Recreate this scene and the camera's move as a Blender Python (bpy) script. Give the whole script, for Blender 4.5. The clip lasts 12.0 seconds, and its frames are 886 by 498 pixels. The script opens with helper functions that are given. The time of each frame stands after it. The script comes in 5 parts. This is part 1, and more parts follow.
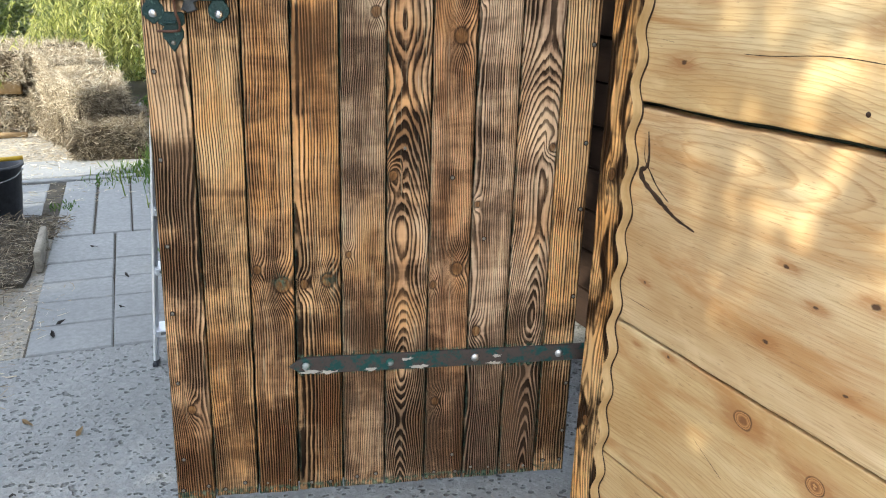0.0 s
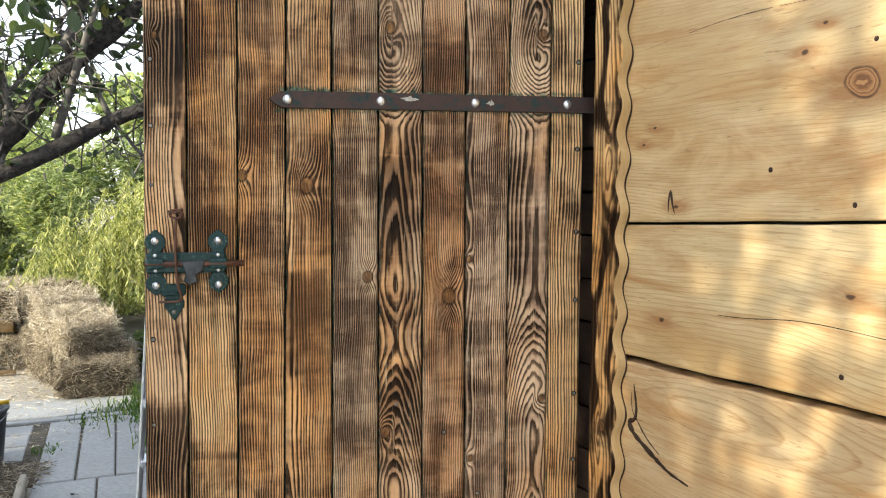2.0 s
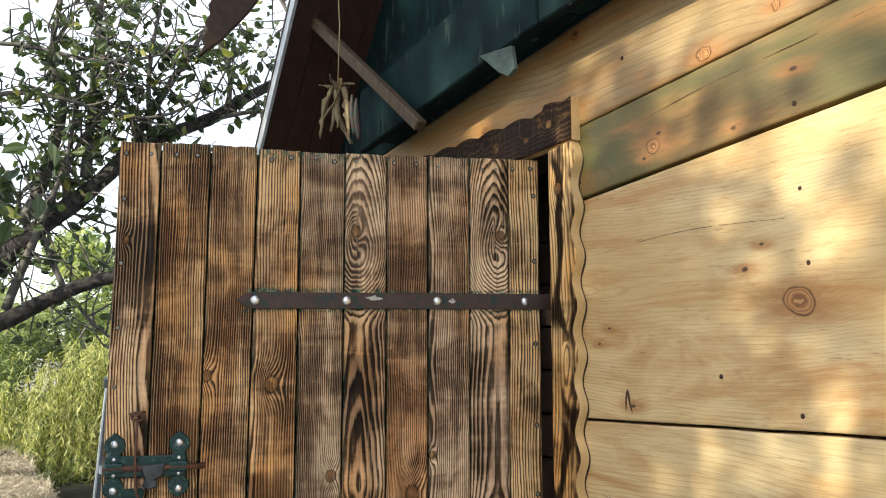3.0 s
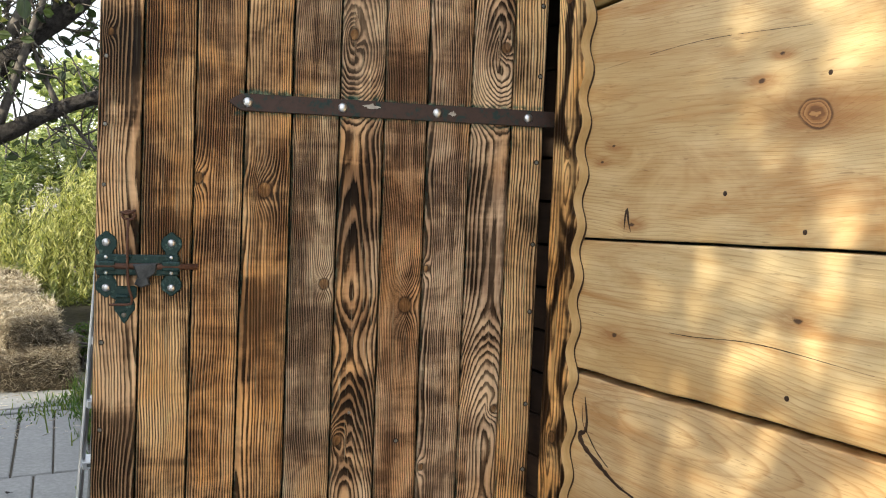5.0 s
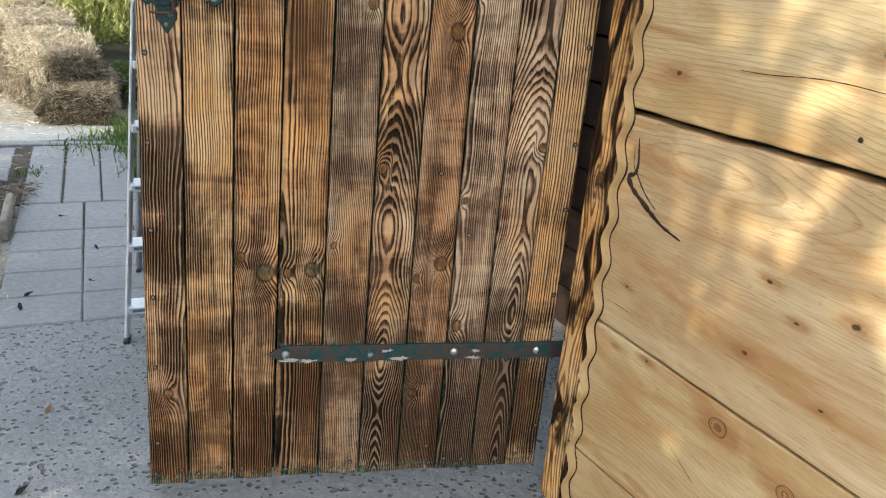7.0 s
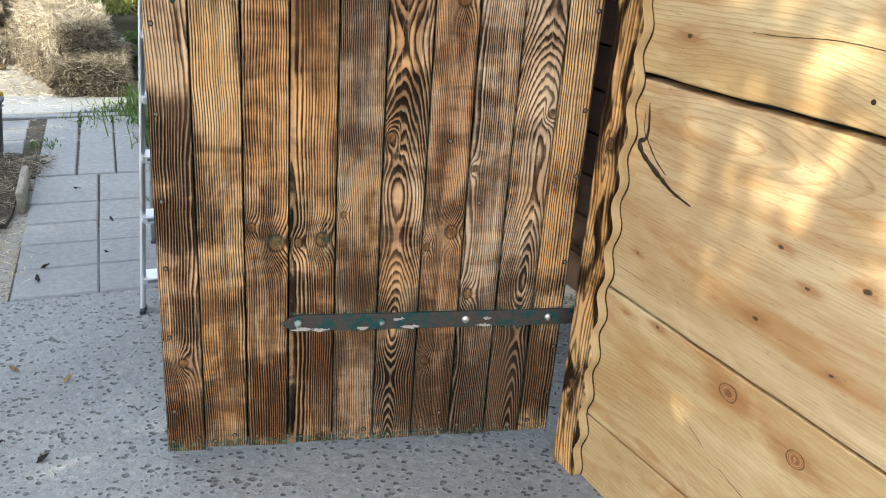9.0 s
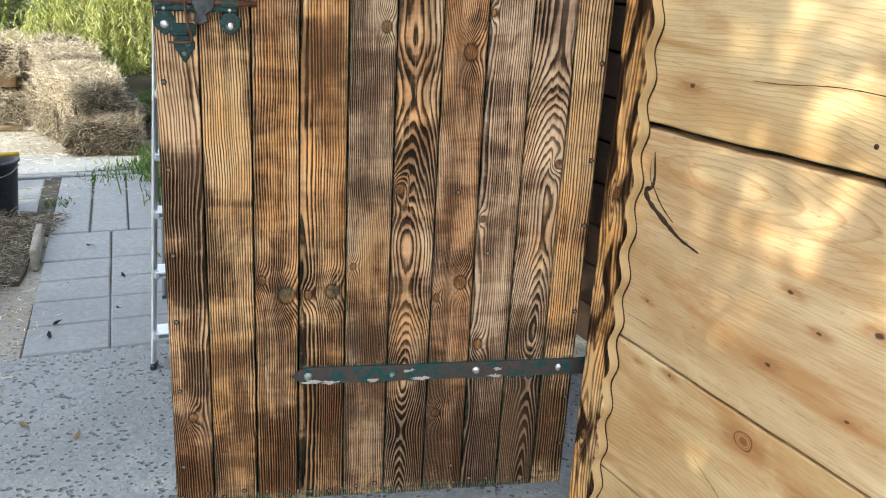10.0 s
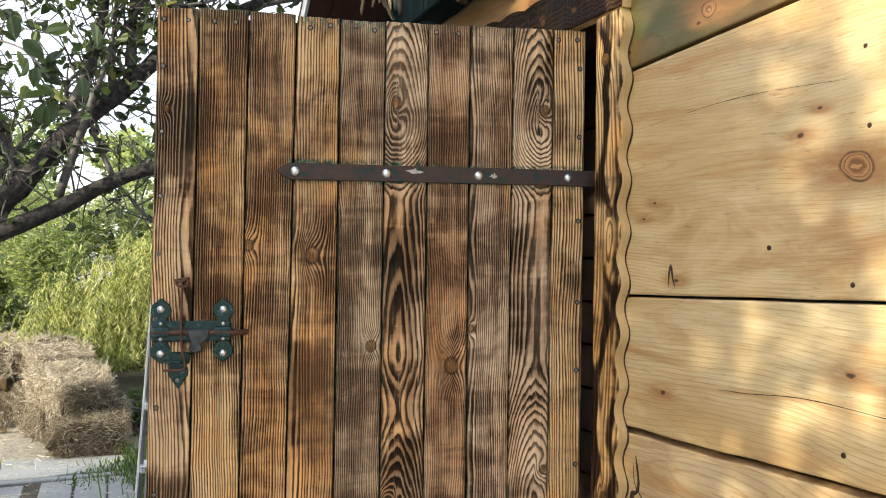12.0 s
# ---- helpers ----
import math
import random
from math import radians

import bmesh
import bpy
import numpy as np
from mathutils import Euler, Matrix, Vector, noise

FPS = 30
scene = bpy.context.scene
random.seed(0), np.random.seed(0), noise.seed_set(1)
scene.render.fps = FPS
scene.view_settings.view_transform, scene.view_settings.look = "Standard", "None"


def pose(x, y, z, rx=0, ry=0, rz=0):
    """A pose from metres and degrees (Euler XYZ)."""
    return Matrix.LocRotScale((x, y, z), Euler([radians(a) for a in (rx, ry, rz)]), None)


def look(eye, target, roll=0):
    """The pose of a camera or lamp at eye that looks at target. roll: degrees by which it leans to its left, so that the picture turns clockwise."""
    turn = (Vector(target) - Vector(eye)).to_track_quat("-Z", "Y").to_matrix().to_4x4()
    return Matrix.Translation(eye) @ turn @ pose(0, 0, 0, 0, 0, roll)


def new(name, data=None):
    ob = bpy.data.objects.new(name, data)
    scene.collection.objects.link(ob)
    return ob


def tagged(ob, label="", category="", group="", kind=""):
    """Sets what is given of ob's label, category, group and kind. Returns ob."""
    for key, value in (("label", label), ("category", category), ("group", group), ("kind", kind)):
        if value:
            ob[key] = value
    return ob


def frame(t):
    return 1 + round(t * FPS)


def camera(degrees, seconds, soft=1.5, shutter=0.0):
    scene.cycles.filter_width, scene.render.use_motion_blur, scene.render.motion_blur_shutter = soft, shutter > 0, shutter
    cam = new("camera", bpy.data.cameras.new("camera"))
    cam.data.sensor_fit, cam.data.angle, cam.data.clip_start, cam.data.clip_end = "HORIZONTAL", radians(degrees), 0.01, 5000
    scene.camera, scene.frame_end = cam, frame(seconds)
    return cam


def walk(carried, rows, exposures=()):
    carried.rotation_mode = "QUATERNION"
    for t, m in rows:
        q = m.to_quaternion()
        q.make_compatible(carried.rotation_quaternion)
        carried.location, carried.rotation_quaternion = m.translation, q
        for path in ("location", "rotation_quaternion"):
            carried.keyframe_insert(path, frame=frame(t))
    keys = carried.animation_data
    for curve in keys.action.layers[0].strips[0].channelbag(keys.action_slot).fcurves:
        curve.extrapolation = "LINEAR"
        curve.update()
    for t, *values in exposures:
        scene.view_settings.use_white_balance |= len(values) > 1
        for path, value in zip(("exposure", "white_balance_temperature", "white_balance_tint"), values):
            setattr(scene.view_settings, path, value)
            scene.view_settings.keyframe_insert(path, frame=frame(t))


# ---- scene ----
cam = camera(57.1, 12.0, 1.1)
PATH = [
    (0, (-0.656, -1.785, 1.317), (-0.335, 0.073, 0.651), 1.5),
    (0.5, (-0.656, -1.787, 1.322), (-0.319, 0.088, 0.714), 1.5),
    (1, (-0.658, -1.787, 1.345), (-0.315, 0.113, 0.824), 1.1),
    (1.5, (-0.661, -1.791, 1.372), (-0.314, 0.143, 0.995), 0.5),
    (2, (-0.668, -1.81, 1.418), (-0.305, 0.151, 1.262), 0.1),
    (2.5, (-0.671, -1.848, 1.49), (-0.25, 0.099, 1.666), -0.5),
    (2.7, (-0.690, -1.856, 1.528), (-0.239, 0.098, 1.737), -0.5),
    (4.3, (-0.726, -1.831, 1.494), (-0.177, 0.091, 1.559), 1.4),
    (4.5, (-0.726, -1.828, 1.483), (-0.183, 0.097, 1.489), 1.5),
    (5, (-0.685, -1.805, 1.446), (-0.202, 0.129, 1.285), 2.1),
    (5.5, (-0.69, -1.783, 1.413), (-0.222, 0.131, 1.069), 3.2),
    (6, (-0.691, -1.769, 1.379), (-0.23, 0.113, 0.884), 4.3),
    (6.5, (-0.695, -1.761, 1.364), (-0.262, 0.096, 0.763), 4.7),
    (7, (-0.706, -1.765, 1.356), (-0.298, 0.058, 0.641), 5.0),
    (9, (-0.692, -1.766, 1.359), (-0.323, 0.033, 0.567), 4.0),
    (9.5, (-0.691, -1.776, 1.359), (-0.335, 0.052, 0.632), 3.4),
    (10, (-0.691, -1.776, 1.355), (-0.345, 0.076, 0.684), 2.9),
    (10.5, (-0.687, -1.779, 1.374), (-0.326, 0.117, 0.85), 2.2),
    (11, (-0.695, -1.797, 1.413), (-0.314, 0.142, 1.106), 1.5),
    (11.5, (-0.697, -1.819, 1.434), (-0.32, 0.141, 1.303), 1.1),
    (12, (-0.69, -1.828, 1.453), (-0.315, 0.136, 1.432), 0.6),
]
EXPOSURE = [(0, 1.15, 6200, 9), (1.5, 1.02, 6400, 10), (2.1, 0.90, 6450, 9), (2.6, 0.72, 6400, 8), (4.5, 0.65, 6750, 10), (5.5, 0.68, 6700, 10), (7.0, 0.90, 6250, 9), (8.8, 1.18, 6200, 8), (9.5, 1.18, 6200, 8), (10.5, 1.12, 6200, 8), (11.3, 0.93, 6550, 10), (12, 0.77, 6550, 9)]
walk(cam, [(t, look(eye, target, roll)) for t, eye, target, roll in PATH], EXPOSURE)
# sun direction, sky and exposure
SUN = Vector((-0.80, -0.42, 0.43)).normalized()
world = bpy.data.worlds.new("sky")
scene.world = world
world.use_nodes = True
wn, wl = world.node_tree.nodes, world.node_tree.links
sky = wn.new("ShaderNodeTexSky")
sky.sky_type, sky.sun_disc = "NISHITA", False
sky.sun_elevation = math.asin(SUN.z)
sky.sun_rotation = math.atan2(SUN.x, SUN.y)
sky.air_density, sky.dust_density = 1.0, 1.0
haze = wn.new("ShaderNodeMix")
haze.data_type = "RGBA"
haze.inputs[0].default_value = 0.6
haze.inputs[7].default_value = (5.6, 5.75, 6.0, 1)
wl.new(sky.outputs[0], haze.inputs[6])
wl.new(haze.outputs[2], wn["Background"].inputs[0])
wn["Background"].inputs[1].default_value = 0.225
sun = new("sun", bpy.data.lights.new("sun", "SUN"))
sun.data.energy, sun.data.angle, sun.data.color = 4.5, radians(0.7), (1.0, 0.91, 0.70)
sun.matrix_world = look(SUN * 30, (0, 0, 0))


# ---- materials ----
class Mat:
    def __init__(self, name, rough=0.7, metal=0.0, spec=0.4):
        self.m = bpy.data.materials.new(name)
        self.m.use_nodes = True
        self.n, self.l = self.m.node_tree.nodes, self.m.node_tree.links
        self.b = self.n["Principled BSDF"]
        self.b.inputs["Roughness"].default_value = rough
        self.b.inputs["Metallic"].default_value = metal
        self.b.inputs["Specular IOR Level"].default_value = spec

    def plug(self, sock, v):
        if isinstance(v, bpy.types.NodeSocket):
            self.l.new(v, sock)
        elif v is not None:
            sock.default_value = v

    def coord(self, scale=(1, 1, 1), world=False, shift=True):
        """Object or world coordinates, shifted by each object's random number."""
        if world:
            out = self.n.new("ShaderNodeNewGeometry").outputs["Position"]
        else:
            out = self.n.new("ShaderNodeTexCoord").outputs["Object"]
        if shift:
            info = self.n.new("ShaderNodeObjectInfo")
            mul = self.n.new("ShaderNodeVectorMath")
            mul.operation = "MULTIPLY_ADD"
            self.l.new(info.outputs["Random"], mul.inputs[0])
            mul.inputs[1].default_value = (17.3, 31.7, 23.9)
            self.l.new(out, mul.inputs[2])
            out = mul.outputs[0]
        mp = self.n.new("ShaderNodeMapping")
        mp.inputs["Scale"].default_value = scale
        self.l.new(out, mp.inputs[0])
        return mp.outputs[0]

    def noise(self, vec, scale, detail=3.0, rough=0.55, dist=0.0):
        t = self.n.new("ShaderNodeTexNoise")
        self.l.new(vec, t.inputs["Vector"])
        t.inputs["Scale"].default_value, t.inputs["Detail"].default_value = scale, detail
        t.inputs["Roughness"].default_value, t.inputs["Distortion"].default_value = rough, dist
        return t.outputs["Fac"]

    def voronoi(self, vec, scale, feature="F1"):
        t = self.n.new("ShaderNodeTexVoronoi")
        t.feature = feature
        self.l.new(vec, t.inputs["Vector"])
        t.inputs["Scale"].default_value = scale
        return t.outputs["Distance"]

    def ramp(self, fac, *stops):
        r = self.n.new("ShaderNodeValToRGB")
        el = r.color_ramp.elements
        while len(el) < len(stops):
            el.new(0.5)
        for e, (p, c) in zip(el, stops):
            e.position = p
            e.color = (c, c, c, 1) if isinstance(c, (int, float)) else (*c, 1)
        self.l.new(fac, r.inputs[0])
        return r.outputs[0]

    def math(self, op, a, b=None):
        t = self.n.new("ShaderNodeMath")
        t.operation = op
        self.plug(t.inputs[0], a)
        self.plug(t.inputs[1], b)
        return t.outputs[0]

    def mix(self, fac, a, b, mode="MIX"):
        t = self.n.new("ShaderNodeMix")
        t.data_type, t.blend_type = "RGBA", mode
        self.plug(t.inputs[0], fac)
        for s, v in ((t.inputs[6], a), (t.inputs[7], b)):
            self.plug(s, (*v, 1) if isinstance(v, tuple) else v)
        return t.outputs[2]

    def attr(self, name):
        t = self.n.new("ShaderNodeAttribute")
        t.attribute_name = name
        return t.outputs["Fac"]

    def tint(self):
        return self.n.new("ShaderNodeObjectInfo").outputs["Color"]

    def random(self):
        return self.n.new("ShaderNodeObjectInfo").outputs["Random"]

    def island(self):
        return self.n.new("ShaderNodeNewGeometry").outputs["Random Per Island"]

    def bump(self, height, strength=0.4, dist=0.01):
        t = self.n.new("ShaderNodeBump")
        t.inputs["Strength"].default_value, t.inputs["Distance"].default_value = strength, dist
        self.l.new(height, t.inputs["Height"])
        self.l.new(t.outputs[0], self.b.inputs["Normal"])

    def color(self, c):
        self.plug(self.b.inputs["Base Color"], (*c, 1) if isinstance(c, tuple) else c)
        return self

    def roughness(self, v):
        self.plug(self.b.inputs["Roughness"], v)


def charred_wood(name, early, late, scorch, contrast=1.0, warm=1.0, deep=0.78):
    """Torched and brushed softwood: dark raised late-wood lines, scorch streaks, knots, old green paint in hollows."""
    k = Mat(name, 0.6, 0, 0.10)
    c = k.coord()
    fine = k.noise(k.coord((60, 60, 5)), 3.0, 4)
    slow = k.noise(k.coord((7, 7, 1.2)), 1.0, 2)
    jag = k.noise(k.coord((170, 170, 22)), 1.0, 3)
    g = k.math("ADD", k.attr("grain"), k.math("ADD", k.math("MULTIPLY", fine, 0.40), k.math("ADD", k.math("MULTIPLY", slow, 1.2), k.math("MULTIPLY", k.noise(k.coord((38, 38, 0.8)), 1.0, 1), 1.7))))
    g = k.math("ADD", g, k.math("MULTIPLY", jag, 0.26))
    ph = k.math("FRACT", g)
    # torch marks: soft patches about a plank wide, streaked along the grain
    blotch = k.noise(k.coord((6, 6, 5.0)), 1.1, 4, 0.6, 0.8)
    streak = k.noise(k.coord((34, 34, 2.6)), 1.0, 4, 0.62, 0.5)
    bands = k.noise(k.coord((2.5, 2.5, 13)), 1.0, 4, 0.6, 0.6)
    grit = k.noise(k.coord((120, 120, 30)), 1.0, 3, 0.6)
    mixn = k.math("ADD", k.math("MULTIPLY", blotch, 0.40), k.math("ADD", k.math("MULTIPLY", bands, 0.28), k.math("ADD", k.math("MULTIPLY", streak, 0.24), k.math("MULTIPLY", grit, 0.08))))
    # scorch attribute: torch marks, plus sun and shade painted on the door
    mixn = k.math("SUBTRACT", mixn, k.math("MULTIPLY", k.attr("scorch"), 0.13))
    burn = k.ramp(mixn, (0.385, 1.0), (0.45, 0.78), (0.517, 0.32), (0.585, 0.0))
    thin = k.ramp(ph, (0.0, 0.15), (0.06, 0.0), (0.48, 0.05), (0.66, 0.85), (0.90, 1.0), (0.98, 0.15))
    thick = k.ramp(ph, (0.0, 0.40), (0.05, 0.0), (0.28, 0.05), (0.42, 0.92), (0.92, 1.0), (0.99, 0.40))
    line = k.mix(k.ramp(burn, (0.1, 0.0), (0.7, 1.0)), thin, thick)
    strip = k.noise(k.coord((55, 55, 0.7)), 1.0, 2)
    # early wood from pale tan to amber and grey-brown
    amber = tuple(x * y for x, y in zip(early, (0.86, 0.60 * warm, 0.32 * warm)))
    grey = tuple(x * y for x, y in zip(early, (0.62, 0.62, 0.66)))
    e = k.mix(k.ramp(k.noise(k.coord((5, 5, 2.6)), 1.0, 3, 0.6), (0.42, 0.0), (0.62, 0.75)), early, amber)
    e = k.mix(k.ramp(k.noise(k.coord((9, 9, 2.0)), 1.0, 3, 0.6), (0.50, 0.0), (0.66, 0.6)), e, grey)
    e = k.mix(1.0, e, k.tint(), "MULTIPLY")
    e = k.mix(k.ramp(burn, (0.0, 0.0), (0.45, 0.50), (1.0, deep)), e, k.ramp(burn, (0.30, tuple(x * 3.2 for x in scorch)), (0.75, tuple(x * 1.6 for x in scorch)), (1.0, scorch)))
    e = k.mix(k.ramp(strip, (0.50, 0.0), (0.74, 0.45)), e, scorch)
    lt = k.mix(k.ramp(burn, (0.0, 0.0), (0.5, 0.8), (1.0, 1.0)), late, tuple(x * 0.09 for x in late))
    strength = k.ramp(k.noise(k.coord((9, 9, 3.0)), 1.0, 3), (0.30, 0.72), (0.48, 1.0))
    col = k.mix(k.math("MULTIPLY", line, k.math("MULTIPLY", strength, contrast)), e, lt)
    # pale wire-brushed fibres
    fibre = k.noise(k.coord((210, 210, 6)), 1.0, 3, 0.6)
    col = k.mix(k.math("MULTIPLY", k.ramp(fibre, (0.60, 0.0), (0.74, 0.45)), k.ramp(burn, (0.2, 1.0), (0.9, 0.15))), col, tuple(min(0.9, x * 1.15) for x in early))
    knot = k.attr("knot")
    kcol = k.ramp(k.noise(k.coord((34, 34, 22)), 2.0, 4), (0.3, (0.050, 0.024, 0.011)), (0.55, (0.19, 0.092, 0.034)), (0.75, (0.42, 0.23, 0.09)))
    col = k.mix(k.ramp(knot, (0.45, 0.0), (0.6, 0.85)), col, kcol)
    ring = k.ramp(knot, (0.22, 0.0), (0.40, 0.75), (0.52, 0.75), (0.60, 0.0))
    col = k.mix(ring, col, (0.030, 0.015, 0.008))
    paint = k.math("MULTIPLY", k.attr("paint"), k.ramp(k.noise(k.coord((50, 50, 30)), 2.0, 4), (0.42, 0.0), (0.56, 1.0)))
    col = k.mix(paint, col, k.mix(k.ramp(k.noise(c, 90), (0.45, 0.0), (0.7, 1.0)), (0.010, 0.045, 0.036), (0.16, 0.25, 0.17)))
    k.color(col)
    k.roughness(k.ramp(blotch, (0.3, 0.40), (0.7, 0.60)))
    hgt = k.math("ADD", k.math("MULTIPLY", line, 0.8), k.math("MULTIPLY", fine, 0.35))
    k.bump(hgt, 0.75, 0.0026)
    return k.m


def pine(name, base, deep, green=0.0):
    """Planed pale pine slab: fine rings along the grain, honey stains, ringed and torn knots."""
    k = Mat(name, 0.5, 0, 0.4)
    fine = k.noise(k.coord((3, 40, 60)), 2.0, 4)
    drift = k.noise(k.coord((1.1, 5, 6)), 1.0, 2)
    g = k.math("ADD", k.attr("grain"), k.math("ADD", k.math("MULTIPLY", fine, 0.30), k.math("MULTIPLY", drift, 0.8)))
    ph = k.math("FRACT", g)
    line = k.ramp(ph, (0.0, 0.0), (0.60, 0.10), (0.86, 1.0), (0.96, 0.0))
    stain = k.noise(k.coord((1.6, 4, 5)), 1.0, 4, 0.6, 0.4)
    col = k.mix(k.ramp(stain, (0.38, 0.0), (0.64, 1.0)), base, deep)
    strength = k.ramp(k.noise(k.coord((1.3, 4, 5)), 1.0, 3), (0.34, 0.08), (0.62, 0.58))
    col = k.mix(k.math("MULTIPLY", line, strength), col, tuple(x * y for x, y in zip(deep, (0.66, 0.50, 0.36))))
    pores = k.noise(k.coord((9, 150, 320)), 1.0, 3, 0.6)
    col = k.mix(k.ramp(pores, (0.52, 0.0), (0.70, 0.45)), col, tuple(x * y for x, y in zip(deep, (0.60, 0.46, 0.32))))
    honey = k.noise(k.coord((1.8, 9, 11)), 1.0, 5, 0.65, 0.8)
    col = k.mix(k.ramp(honey, (0.49, 0.0), (0.66, 0.75)), col, (0.40, 0.185, 0.052))
    soft = k.noise(k.coord((5, 14, 18)), 1.0, 3, 0.6, 0.5)
    col = k.mix(k.ramp(soft, (0.42, 0.0), (0.66, 0.30)), col, tuple(x * y for x, y in zip(deep, (0.86, 0.76, 0.62))))
    fleck = k.noise(k.coord((30, 80, 260)), 1.0, 2)
    col = k.mix(k.ramp(fleck, (0.64, 0.0), (0.74, 0.45)), col, (0.15, 0.065, 0.022))
    pale = k.noise(k.coord((4, 9, 9)), 1.0, 4, 0.65, 0.6)
    col = k.mix(k.ramp(pale, (0.56, 0.0), (0.72, 0.40)), col, tuple(min(0.85, x * 1.22) for x in base))
    if green:
        wash = k.noise(k.coord((2.5, 4, 9)), 1.0, 4, 0.6, 0.5)
        col = k.mix(k.ramp(wash, (0.34, green), (0.62, 0.1)), col, (0.085, 0.092, 0.030))
    # knots: a honey halo drawn out along the grain, a red-brown eye with a thin dark rim, a torn dark pith in small ones
    halo, knot, pith = k.attr("halo"), k.attr("knot"), k.attr("pith")
    hn = k.math("MULTIPLY", halo, k.ramp(k.noise(k.coord((14, 50, 70)), 1.0, 4, 0.65), (0.30, 0.25), (0.62, 1.0)))
    col = k.mix(k.ramp(hn, (0.04, 0.0), (0.60, 0.80)), col, (0.34, 0.155, 0.050))
    kr = k.math("FRACT", k.math("ADD", k.math("MULTIPLY", knot, 4.6), k.math("MULTIPLY", k.noise(k.coord((40, 40, 60)), 2.0, 3), 0.8)))
    kc = k.ramp(kr, (0.15, (0.46, 0.235, 0.085)), (0.60, (0.33, 0.145, 0.048)), (0.85, (0.17, 0.068, 0.022)))
    col = k.mix(k.ramp(knot, (0.34, 0.0), (0.56, 0.85)), col, kc)
    rim = k.ramp(k.noise(k.coord((30, 60, 60)), 1.0, 3), (0.32, 0.35), (0.60, 1.0))
    col = k.mix(k.math("MULTIPLY", rim, k.ramp(knot, (0.34, 0.0), (0.45, 0.85), (0.50, 0.85), (0.62, 0.0))), col, (0.060, 0.024, 0.009))
    col = k.mix(k.ramp(k.math("ADD", pith, k.math("MULTIPLY", fine, 0.3)), (0.50, 0.0), (0.80, 0.9)), col, (0.035, 0.014, 0.007))
    k.color(col)
    k.bump(k.math("ADD", k.math("MULTIPLY", line, 0.5), fine), 0.25, 0.0015)
    k.roughness(k.ramp(stain, (0.3, 0.42), (0.7, 0.58)))
    return k.m


def metal_paint(name, paint, rust, share, rough=0.45, metal=0.3):
    k = Mat(name, rough, metal, 0.5)
    n1 = k.noise(k.coord(), 38, 5, 0.65)
    n2 = k.noise(k.coord(), 160, 3)
    col = k.mix(k.ramp(n1, (share - 0.05, 0.0), (share + 0.05, 1.0)), rust, paint)
    col = k.mix(k.ramp(n2, (0.55, 0.0), (0.75, 0.5)), col, tuple(x * 0.45 for x in rust))
    k.color(col)
    k.roughness(k.ramp(n1, (0.35, 0.75), (0.65, rough)))
    k.bump(n1, 0.4, 0.002)
    return k.m


def simple(name, a, b, scale, rough=0.7, metal=0.0, bump=0.3, dist=0.004, world=False, stretch=(1, 1, 1), island=0.0):
    k = Mat(name, rough, metal)
    n1 = k.noise(k.coord(stretch, world, not world), scale, 5, 0.62)
    n2 = k.noise(k.coord(stretch, world, not world), scale * 7.3, 3)
    f = k.math("ADD", k.math("MULTIPLY", n1, 0.7), k.math("MULTIPLY", n2, 0.3))
    col = k.ramp(f, (0.36, a), (0.64, b))
    if island:
        col = k.mix(1.0, col, k.ramp(k.island(), (0.0, 1.0 - island), (1.0, 1.0 + island)), "MULTIPLY")
    k.color(col)
    k.bump(f, bump, dist)
    return k.m


def leafy(name, stops, trans=0.35):
    k = Mat(name, 0.5, 0, 0.35)
    col = k.ramp(k.island(), *stops)
    k.color(col)
    t = k.n.new("ShaderNodeBsdfTranslucent")
    k.l.new(k.mix(1.0, col, (1.5, 1.6, 0.7), "MULTIPLY"), t.inputs[0])
    s = k.n.new("ShaderNodeMixShader")
    s.inputs[0].default_value = trans
    k.l.new(k.b.outputs[0], s.inputs[1])
    k.l.new(t.outputs[0], s.inputs[2])
    k.l.new(s.outputs[0], k.n["Material Output"].inputs[0])
    return k.m


